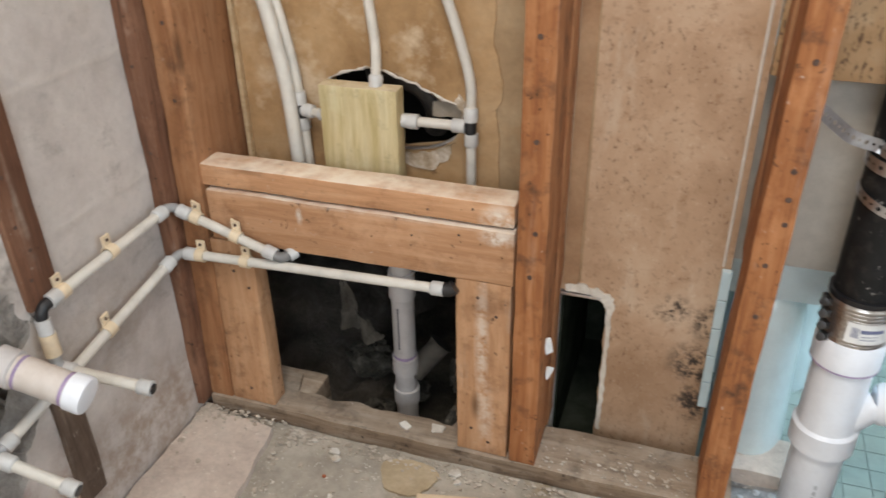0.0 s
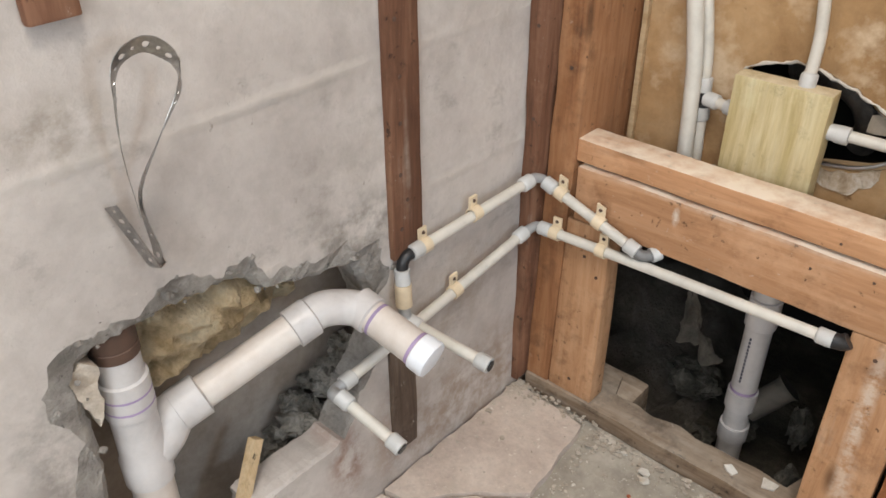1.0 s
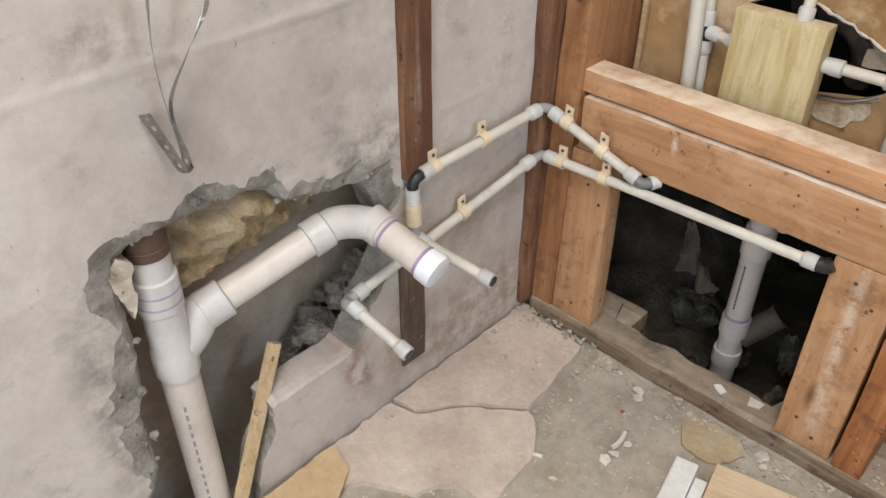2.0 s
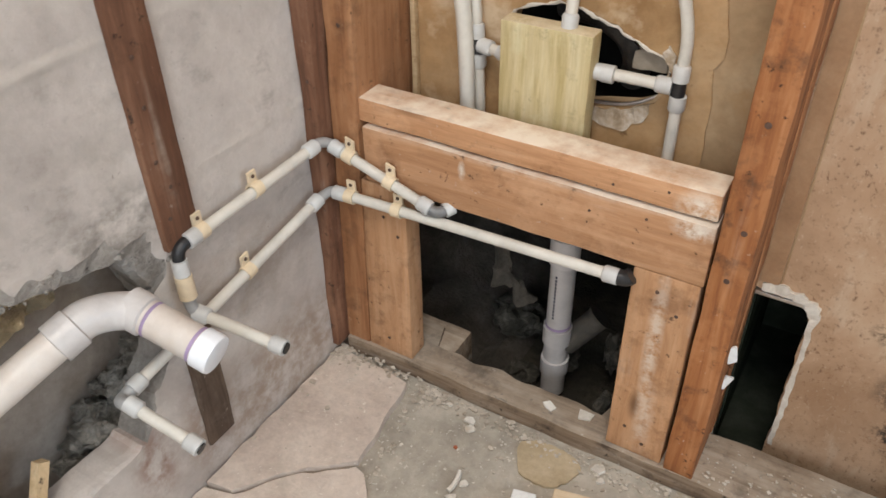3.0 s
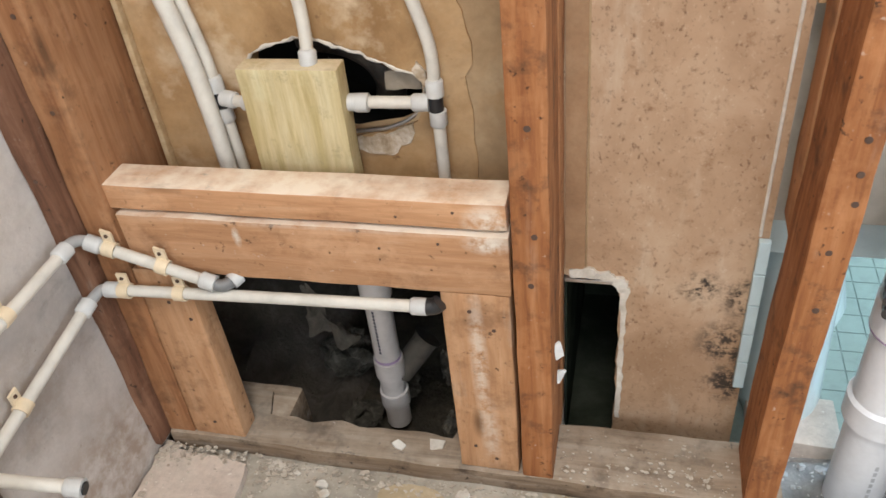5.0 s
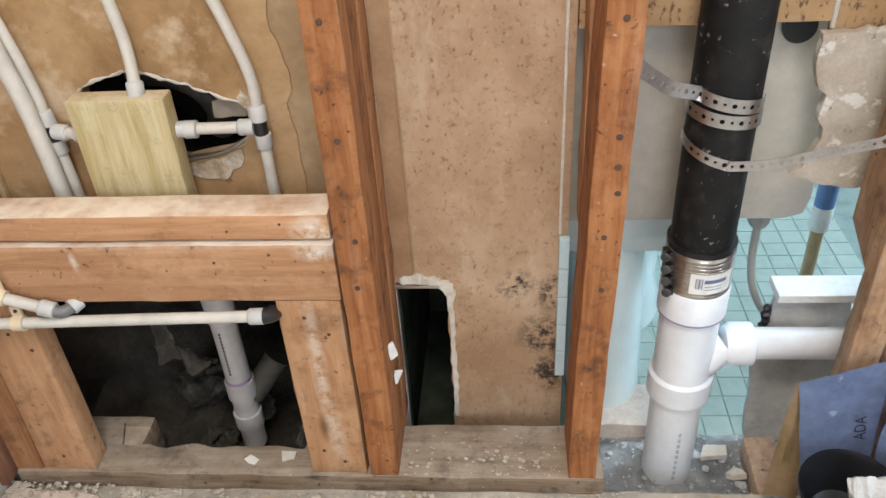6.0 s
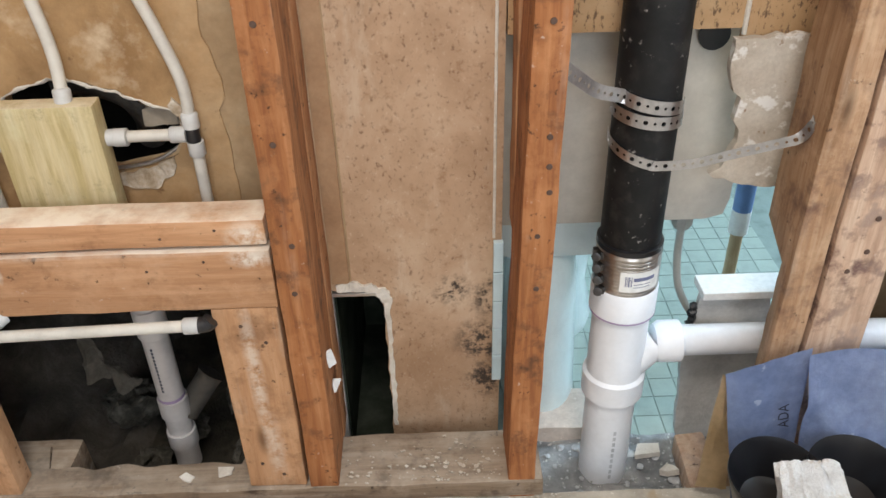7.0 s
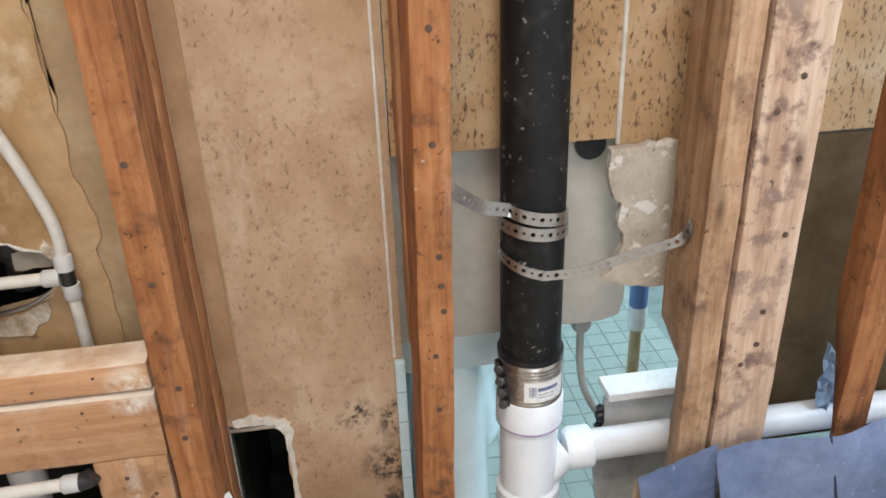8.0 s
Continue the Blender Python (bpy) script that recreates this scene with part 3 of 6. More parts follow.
for lo, hi in (((-0.19, -1.3, -0.2), (-0.165, 0.1, 1.0)), ((-0.165, -1.3, -0.2), (-0.1, -0.95, 1.0)), ((-0.165, -0.1, -0.2), (-0.1, 0.1, 1.0)), ((-0.165, -0.95, 0.62), (-0.1, -0.1, 1.0))):
    bm = bmesh.new()
    box(bm, lo, hi)
    thing("wall_cavity", bm, CAVITY, "grey block lining of the wall cavity", "wall", kind="structure", smooth=False)
bm = bmesh.new()
box(bm, (-0.165, -0.95, -0.2), (-0.1, -0.1, -0.12))
thing("cavity_floor", bm, ROUGH_CONC, "rubble-strewn cavity floor of broken concrete", "floor", kind="structure", smooth=False)

# Floor of the room: one uneven sheet
bm = bmesh.new()
nx, ny = 60, 60
grid = [[bm.verts.new((W + 2.4 * i / nx, -2.5 + 2.5 * j / ny, F + 0.0035 * noise.noise(Vector((i * 0.7, j * 0.7, 1))))) for i in range(nx + 1)] for j in range(ny + 1)]
for j in range(ny):
    for i in range(nx):
        bm.faces.new((grid[j][i], grid[j][i + 1], grid[j + 1][i + 1], grid[j + 1][i]))
thing("floor", bm, FLOOR_M, "dusty bare concrete floor with plaster crumbs", "floor", kind="structure")
bm = bmesh.new()
box(bm, (W - 0.1, -2.5, -0.3), (2.4, 0.0, -0.2))
thing("floor_base", bm, ROUGH_CONC, "concrete under the floor", "floor", kind="structure", smooth=False)

# Low ground behind the stud line
bm = bmesh.new()
nx, ny = 70, 30
grid = [[bm.verts.new((-0.05 + 2.45 * i / nx, -0.002 + 0.65 * j / ny, (-0.105 if i > 26 else -0.13) + (0.02 if j * 0.0217 < 0.16 else 0.012) * noise.noise(Vector((i * 0.5, j * 0.5, 4))))) for i in range(nx + 1)] for j in range(ny + 1)]
for j in range(ny):
    for i in range(nx):
        x = -0.05 + 2.45 * i / nx
        if x < 0.9:
            bm.faces.new((grid[j][i], grid[j][i + 1], grid[j + 1][i + 1], grid[j + 1][i]))
bmesh.ops.delete(bm, geom=[v for v in bm.verts if not v.link_faces], context="VERTS")
ground = thing("ground", bm, SOIL, "soil under the broken floor, darkened for the pit's shade", "ground", kind="structure")
bm = bmesh.new()
nx, ny = 60, 16
grid = [[bm.verts.new((0.9 + 1.5 * i / nx, -0.004 + 0.186 * j / ny, -0.098 + 0.014 * noise.noise(Vector((i * 0.45, j * 0.5, 4))) + 0.004 * noise.noise(Vector((i * 1.9, j * 1.9, 8))))) for i in range(nx + 1)] for j in range(ny + 1)]
for j in range(ny):
    for i in range(nx):
        bm.faces.new((grid[j][i], grid[j][i + 1], grid[j + 1][i + 1], grid[j + 1][i]))
thing("ground_concrete", bm, surface("wet_grey_concrete", (0.13, 0.135, 0.14), (0.27, 0.275, 0.28), (0.46, 0.46, 0.45), 14, 0.7, 0.8, 0.008, spots=(0.7, 0.7, 0.68), spot_scale=90, spot_lo=0.62, spot_hi=0.68), "broken damp grey concrete round the drain stack", "ground", kind="structure")

# Room shell behind the camera
wall = [Vector(q) for q in ((W - 0.1, -0.2), (2.5, -0.2), (2.5, CEIL), (W - 0.1, CEIL))]
win = [Vector(q) for q in ((0.55, 1.0), (1.65, 1.0), (1.65, 2.0), (0.55, 2.0))]
thing("wall_south", sheet([wall, win], lambda u, v, d: Vector((u, -2.5 - d, v)), 0.12), WHITE, "white painted wall with a window opening", "wall", kind="structure", smooth=False)
side = [Vector(q) for q in ((-2.5, -0.2), (0.15, -0.2), (0.15, CEIL), (-2.5, CEIL))]
pane = [Vector(q) for q in ((-0.8, 0.85), (-0.3, 0.85), (-0.3, 1.45), (-0.8, 1.45))]
thing("wall_east", sheet([side, pane], lambda u, v, d: Vector((2.4 + d, u, v)), 0.1), WHITE, "white painted side wall with a small window", "wall", kind="structure", smooth=False)
bm = bmesh.new()
box(bm, (W - 0.2, -2.6, CEIL), (2.6, 1.7, CEIL + 0.1))
thing("ceiling", bm, WHITE, "plain white ceiling", "ceiling", kind="structure", smooth=False)

# Rear boards between the two rooms
pl = lambda u, v, d: Vector((u, BACK + d, v))
flue = ragged([(0.207, 0.602), (0.235, 0.618), (0.27, 0.626), (0.305, 0.622), (0.336, 0.611), (0.365, 0.600), (0.393, 0.588), (0.415, 0.582), (0.428, 0.568), (0.424, 0.54), (0.414, 0.52), (0.39, 0.508), (0.367, 0.501), (0.326, 0.496), (0.28, 0.494), (0.235, 0.505), (0.205, 0.54), (0.198, 0.57)], 0.014, 0.0022, 8)
left_outer = ragged([(0.0, 0.36), (0.30, 0.355), (0.58, 0.36)], 0.05, 0.004, 4)[:-6] + [Vector((0.58, 0.36)), Vector((0.58, CEIL)), Vector((0.0, CEIL))]
thing("wall_north_left", sheet([left_outer, flue], pl, 0.02), BARE, "bare grey-tan gypsum board behind the studs", "wall", kind="structure", smooth=False)
kraft_edge = ragged([(0.497, 0.37), (0.49, 0.45), (0.494, 0.53), (0.485, 0.58), (0.498, 0.62), (0.482, 0.66), (0.48, 0.74), (0.47, 0.9), (0.465, 1.2)], 0.02, 0.004, 12)[:-18]
kraft_outer = [Vector((0.02, 0.37))] + kraft_edge + [Vector((0.465, CEIL)), Vector((0.02, CEIL))]
thing("kraft_paper", sheet([kraft_outer, [q + (q - Vector((0.31, 0.558))).normalized() * (0.004 + 0.006 * abs(noise.noise(Vector((q.x * 40, q.y * 40, 2))))) for q in flue]], lambda u, v, d: Vector((u, BACK - 0.004 + d, v)), 0.004), KRAFT,
      "torn brown kraft paper stained on the board", "paper", smooth=False)
duct = [(0.585, -0.11), (0.68, -0.11), (0.683, 0.0), (0.682, 0.235), (0.676, 0.254), (0.66, 0.265), (0.585, 0.275)]
right_hole = ragged(duct, 0.02, 0.002, 6)
right_outer = [Vector(q) for q in ((0.581, -0.12), (0.866, -0.12), (0.866, CEIL), (0.581, CEIL))]
right_hole = [Vector((max(q.x, 0.586), max(q.y, -0.114))) for q in right_hole]
thing("wall_north_middle", sheet([right_outer, right_hole], pl, 0.02), MOULD, "tan wallboard spotted with black mould, square hole", "wall", kind="structure", smooth=False)
top_outer = [Vector(q) for q in ((0.868, 0.668), (1.17, 0.668), (1.17, CEIL), (0.868, CEIL))]
thing("wall_north_right", sheet([top_outer], pl, 0.02), SPECKLE, "brown wallboard with dark dashes of adhesive", "wall", kind="structure", smooth=False)
top2 = [Vector(q) for q in ((1.176, 0.65), (1.8, 0.65), (1.8, CEIL), (1.176, CEIL))]
thing("wall_north_far", sheet([top2], lambda u, v, d: Vector((u, BACK + 0.004 + d, v)), 0.016), SPECKLE, "brown speckled wallboard beyond the seam", "wall", kind="structure", smooth=False)
bm = bmesh.new()
box(bm, (1.8, BACK, -0.12), (2.5, BACK + 0.02, CEIL))
thing("wall_north_end", bm, WHITE, "white wall end beyond the studs", "wall", kind="structure", smooth=False)

# Lining of the pit and of the hole in the floor cavity, near-black in place of shade
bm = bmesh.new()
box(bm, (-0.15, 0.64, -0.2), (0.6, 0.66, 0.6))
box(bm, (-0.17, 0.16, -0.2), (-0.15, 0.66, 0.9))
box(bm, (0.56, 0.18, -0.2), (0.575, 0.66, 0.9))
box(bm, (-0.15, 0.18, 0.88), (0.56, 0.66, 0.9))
thing("pit_lining", bm, HOLE_SHADE, "near-black lining standing in for shade under the tub", "wall", kind="structure", smooth=False)

# ---- toilet room behind ----
TF = -0.10
bm = bmesh.new()
box(bm, (0.72, 0.178, TF - 0.05), (2.4, 1.6, TF - 0.0015))
tile_floor = thing("floor_toilet_room", bm, GROUT, "pale green square mosaic floor tiles", "floor", kind="structure", smooth=False)
wl = [Vector(q) for q in ((0.178, TF - 0.05), (1.6, TF - 0.05), (1.6, CEIL), (0.178, CEIL))]
wo = [Vector(q) for q in ((0.45, 0.85), (1.25, 0.85), (1.25, 1.75), (0.45, 1.75))]
thing("wall_toilet_east", sheet([wl, wo], lambda u, v, d: Vector((2.4 + d, u, v)), 0.1), WHITE, "white toilet room wall with a window", "wall", kind="structure", smooth=False)
bm = bmesh.new()
box(bm, (0.5, 1.6, TF - 0.05), (2.5, 1.7, CEIL))
wall_toilet = thing("wall_toilet_north", bm, GREEN_TILE, "pale green glazed wall of the toilet room", "wall", kind="structure", smooth=False)
bm = bmesh.new()
box(bm, (0.58, 0.178, TF - 0.05), (0.6, 1.6, CEIL))
thing("wall_toilet_west", bm, WHITE, "white toilet room side wall", "wall", kind="structure", smooth=False)

# ---- lumber ----


def nail_heads(parent, spots, way, r=0.0041):
    """Nail heads with their rusty shanks, proud of a face."""
    for (x, y, z) in spots:
        bm = bmesh.new()
        lathe(bm, (x, y, z), way, [(-0.006, r * 0.5), (0.0, r * 0.5), (0.0002, r), (0.0012, r * 0.9), (0.0014, r * 0.4)], 10)
        part("nail", bm, RUST, parent, "rusty nail head")


def lumber(name, lo, hi, mat, label, axis=2, bevel=0.0025, wob=0.0018, seed=1.0, category="stud", group=""):
    bm = bmesh.new()
    box(bm, lo, hi, bevel, (72 if hi[axis] - lo[axis] > 0.8 else 14) if name != "sole_plate" else 60, axis, wob, seed)
    if name == "sole_plate":
        for v in bm.verts:
            if v.co.y > 0.06 and 0.125 < v.co.x < 0.455:
                v.co.y = 0.052 + 0.012 * noise.noise(Vector((v.co.x * 22, 3, 1)))
    return thing(name, bm, mat, label, category, group)


G = "studs of the wall"
corner_stud = lumber("wall_stud", (-0.012, 0.0, PT), (0.035, 0.152, CEIL), STUD_Z, "orange-brown rough-sawn wooden stud in the corner", seed=1, group=G)
stud_a = lumber("wall_stud", (0.559, -0.004, PT), (0.603, 0.097, CEIL), STUD_RED, "reddish-brown wooden stud with nail heads beside the header", seed=2, group=G)
stud_b = lumber("wall_stud", (0.866, -0.004, PT - 0.04), (0.917, 0.097, CEIL), STUD_RED, "reddish-brown wooden stud dotted with nail holes", seed=3, group=G)
stud_c = lumber("wall_stud", (1.232, 0.0, -0.08), (1.275, 0.097, CEIL), OLD_Z, "weathered grainy wooden stud beside the drain stack", seed=4, group=G)
stud_d = lumber("wall_stud", (1.281, -0.002, -0.08), (1.359, 0.085, CEIL), MOTTLED_Z, "pale stained wooden post nailed to the stud", seed=5, group=G)
stud_e = lumber("wall_stud", (1.472, 0.0, -0.08), (1.522, 0.055, CEIL), STUD_RED, "reddish wooden stud at the far end", seed=6, group=G)
for v in corner_stud.data.vertices:  # the stud leans a little at its foot
    v.co.x += min(0, v.co.z - 0.6) * 0.033
for v in stud_c.data.vertices:  # broken away behind below the notch
    if v.co.y > 0.05 and v.co.z < 0.42:
        v.co.y = 0.03 + 0.006 * noise.noise(v.co * 30)
for v in stud_e.data.vertices:
    if v.co.y > 0.04 and v.co.z < 0.45:
        v.co.y = max(0.008, 0.055 - (0.45 - v.co.z) * 0.25)
for v in stud_b.data.vertices:  # leans a little, slimmer than its neighbour
    v.co.x += 0.014 * max(0, v.co.z - 0.1) / 0.75 + (0.002 if v.co.x < 0.88 else -0.006)
rn = random.Random(11)
nail_heads(stud_a, [(0.581 + rn.uniform(-0.006, 0.006), -0.004, z) for z in (0.742, 0.60, 0.459, 0.385, 0.95, 1.1)], (0, -1, 0))
nail_heads(stud_b, [(0.895 + 0.0187 * (z - 0.1) + rn.uniform(-0.008, 0.008), -0.004, z) for z in (0.736, 0.599, 0.56, 0.525, 0.462, 0.38, 0.86, 0.97)], (0, -1, 0))
nail_heads(corner_stud, [(0.012, 0.0, 0.6), (0.016, 0.0, 0.72), (0.01, 0.0, 0.9)], (0, -1, 0), 0.0035)
nail_heads(stud_d, [(1.32 + rn.uniform(-0.02, 0.02), -0.002, z) for z in (0.78, 0.74, 0.68, 0.58, 0.47, 0.42, 0.39)], (0, -1, 0))
furr = lumber("furring_strip", (0.562, 0.099, PT), (0.604, 0.153, CEIL), STUD_Z, "brown furring strip behind the stud", seed=7, category="strip")
furr_b = lumber("furring_strip", (0.875, 0.099, 0.4), (0.909, 0.153, CEIL), STUD_Z, "brown furring strip behind the stud", seed=8, category="strip")

plate = lumber("sole_plate", (-0.03, -0.006, F + 0.001), (0.925, 0.104, PT), PLATE_X, "worn grey-brown wooden sole plate with dust", 0, 0.004, 0.003, 9, "plate")
header_low = lumber("header_board", (0.037, 0.0, 0.36), (0.555, 0.040, 0.452), HEAD_X, "orange-brown header board on edge", 0, 0.003, 0.0015, 10, "board", "header boards")
header_top = lumber("header_board", (0.028, 0.006, 0.457), (0.553, 0.058, 0.494), HEAD_X, "orange-brown header board, dusty on top", 0, 0.003, 0.0015, 11, "board", "header boards")
nail_heads(header_low, [(0.47, 0.0, 0.437), (0.395, 0.0, 0.425)], (0, -1, 0), 0.002)
cripple_l = lumber("cripple_stud", (0.0275, 0.001, PT), (0.106, 0.041, 0.359), CRIP_Z, "orange-tan short cripple stud under the header", 2, 0.003, 0.0012, 12, "stud", "cripple studs")
cripple_r = lumber("cripple_stud", (0.464, 0.001, PT), (0.553, 0.041, 0.359), CRIP_Z, "orange-tan short cripple stud with whitish streaks", 2, 0.003, 0.0012, 13, "stud", "cripple studs")
for v in cripple_l.data.vertices:
    v.co.x -= max(0, 0.06 - v.co.x) / 0.0325 * (0.36 - v.co.z) * 0.03
nail_heads(cripple_r, [(0.50, 0.001, 0.33), (0.53, 0.001, 0.30), (0.49, 0.001, 0.06), (0.52, 0.001, 0.035)], (0, -1, 0), 0.003)
nail_heads(cripple_l, [(0.065, 0.001, 0.30), (0.09, 0.001, 0.27), (0.06, 0.001, 0.04)], (0, -1, 0), 0.003)
nail_heads(header_top, [(0.49, 0.006, 0.48), (0.42, 0.006, 0.47)], (0, -1, 0), 0.002)
nailer = lumber("nailing_strip", (W, -0.322, 0.405), (W + 0.01, -0.266, CEIL), DARK_Z, "dark brown nailing strip set in the concrete", 2, 0.002, 0.001, 14, "strip", "nailing strips")
nailer_low = lumber("nailing_strip", (W, -0.336, 0.046), (W + 0.007, -0.284, 0.258), SMEARED_Z, "dark brown end of a nailing strip", 2, 0.003, 0.002, 15, "strip", "nailing strips")
nail_heads(nailer, [(W + 0.01, -0.295 + rn.uniform(-0.012, 0.012), z) for z in (0.45, 0.49, 0.53, 0.6, 0.66, 0.73)], (1, 0, 0), 0.003)
corner_strip = lumber("corner_strip", (W, -0.03, 0.0), (-0.014, 0.03, CEIL), DARK_Z, "rough brown strip in the corner", 2, 0.003, 0.003, 16, "strip")
for v in corner_strip.data.vertices:
    if v.co.x > -0.03:
        v.co.x += min(0, v.co.z - 0.6) * 0.03
nail_heads(corner_strip, [(-0.028, -0.031, z) for z in (0.52, 0.66, 0.83)], (0, -1, 0), 0.003)
high_block = lumber("nailing_block", (W, -0.704, 0.812), (W + 0.012, -0.658, CEIL), DARK_Z, "brown wood strip end on the concrete", 2, 0.003, 0.002, 17, "strip", "nailing strips")
block = lumber("backing_block", (0.214, 0.088, 0.455), (0.344, 0.12, 0.616), TREATED_Z, "new greenish treated wood backing block", 2, 0.002, 0.0008, 18, "block")

edge_batten = lumber("edge_batten", (0.038, 0.139, 0.36), (0.046, 0.1505, CEIL), PINE_X, "thin pale wooden batten behind the corner stud", 2, 0.001, 0.001, 19, "strip")

# ---- drain stack ----
SX, SY = 1.046, 0.11
stack = holder("drain_stack", (SX, SY, -0.1), "black and white plastic drain stack in a stud bay", "drain pipe")
bm = bmesh.new()
lathe(bm, (SX, SY, 0.36), (0, 0, 1), [(0, 0.043), (CEIL - 0.36, 0.043)], 36)
part("upper_pipe", bm, ABS, stack, "scuffed black plastic pipe")
bm = bmesh.new()
lathe(bm, (SX, SY, -0.12), (0, 0, 1), [(0, 0.0405), (0.235, 0.0405)], 36)
lower_pipe = part("lower_pipe", bm, PVC, stack, "white plastic pipe")
bm = bmesh.new()
lathe(bm, (SX, SY, 0.09), (0, 0, 1), [(0, 0.047), (0.001, 0.0495), (0.04, 0.0495), (0.045, 0.044), (0.13, 0.0435), (0.165, 0.0435), (0.17, 0.0495), (0.216, 0.0495), (0.22, 0.047)], 40)
wye = part("wye", bm, PVC, stack, "white plastic wye fitting")
bm = bmesh.new()
bdir = Vector((1, 0.0, 0))
tube(bm, smooth_path([(SX + 0.012, SY, 0.135), (SX + 0.034, SY, 0.158), (SX + 0.05, SY + 0.003, 0.174), (SX + 0.06, SY + 0.005, 0.181)], 5), [0.0275] * 16, 28)
lathe(bm, (SX + 0.058, SY + 0.005, 0.181), bdir, [(0, 0.0275), (0.009, 0.0335), (0.04, 0.0335), (0.042, 0.031)], 32)
part("branch_hub", bm, PVC, wye)
bm = bmesh.new()
lathe(bm, (SX + 0.08, SY + 0.006, 0.181), (1, 0.012, -0.012), [(0, 0.0248), (0.64, 0.0248)], 30)
part("branch_pipe", bm, PVC, stack, "white plastic branch pipe")
bm = bmesh.new()
lathe(bm, (SX, SY, 0.258), (0, 0, 1), [(0, 0.0497), (0.0025, 0.0499), (0.003, 0.0497)], 40, False)
part("primer_ring", bm, PRIMER, stack)
bm = bmesh.new()
lathe(bm, (SX, SY, 0.30), (0, 0, 1), [(0, 0.046)] + [(0.003 + 0.0058 * k + d, r) for k in range(12) for d, r in ((0, 0.0478), (0.0045, 0.0478), (0.005, 0.0474))] + [(0.078, 0.046)], 40)
band = part("coupling_band", bm, STEEL, stack, "corrugated stainless coupling band")
bm = bmesh.new()
lathe(bm, (SX, SY, 0.376), (0, 0, 1), [(0, 0.0475), (0.008, 0.0475), (0.009, 0.0435)], 40)
part("rubber_sleeve", bm, RUBBER, stack)
for k in range(4):
    z = 0.312 + 0.018 * k
    bm = bmesh.new()
    a = radians(212 - 4 * k)
    c = Vector((SX + 0.052 * math.cos(a), SY + 0.052 * math.sin(a), z))
    lathe(bm, c + Vector((0.004, 0.012, -0.002)), (-0.35, -1, 0.25), [(0, 0.0045), (0.014, 0.0048), (0.014, 0.0068), (0.028, 0.0068), (0.0285, 0.004)], 8)
    box(bm, c + Vector((-0.005, -0.006, -0.006)), c + Vector((0.007, 0.012, 0.006)), 0.001)
    part("clamp_screw", bm, plain("dark_zinc", (0.12, 0.12, 0.125), 0.35, 1.0), band, "dull steel hose clamp screw", False)
# label on the band, with plain bars for its print


def curved_patch(bm, r, a0, a1, z0, z1, n=8, cx=SX, cy=SY):
    lo = [bm.verts.new((cx + r * math.cos(radians(a0 + (a1 - a0) * k / n)), cy + r * math.sin(radians(a0 + (a1 - a0) * k / n)), z0)) for k in range(n + 1)]
    hi = [bm.verts.new((v.co.x, v.co.y, z1)) for v in lo]
    for k in range(n):
        bm.faces.new((lo[k], lo[k + 1], hi[k + 1], hi[k]))


bm = bmesh.new()
curved_patch(bm, 0.0483, 246, 322, 0.318, 0.352)
lab = part("label", bm, LABELW, stack, "white printed paper label")
bm = bmesh.new()
for k, (a0, a1) in enumerate(((255, 256.5), (258, 258.8), (260, 262), (263, 263.6), (265, 266.4))):
    curved_patch(bm, 0.0486, a0, a1, 0.328, 0.345, 2)
for z in (0.343, 0.338):
    curved_patch(bm, 0.0486, 270, 300, z - 0.012, z - 0.011, 6)
curved_patch(bm, 0.0486, 269, 308, 0.337, 0.343, 6)
part("print", bm, plain("label_print", (0.16, 0.18, 0.3), 0.6), lab, "", False)
bm = bmesh.new()
for k in range(9):
    curved_patch(bm, 0.0408, 272, 279, 0.02 - 0.013 * k, 0.029 - 0.013 * k, 2)
part("print", bm, plain("faint_print", (0.55, 0.58, 0.62)), lower_pipe, "", False)


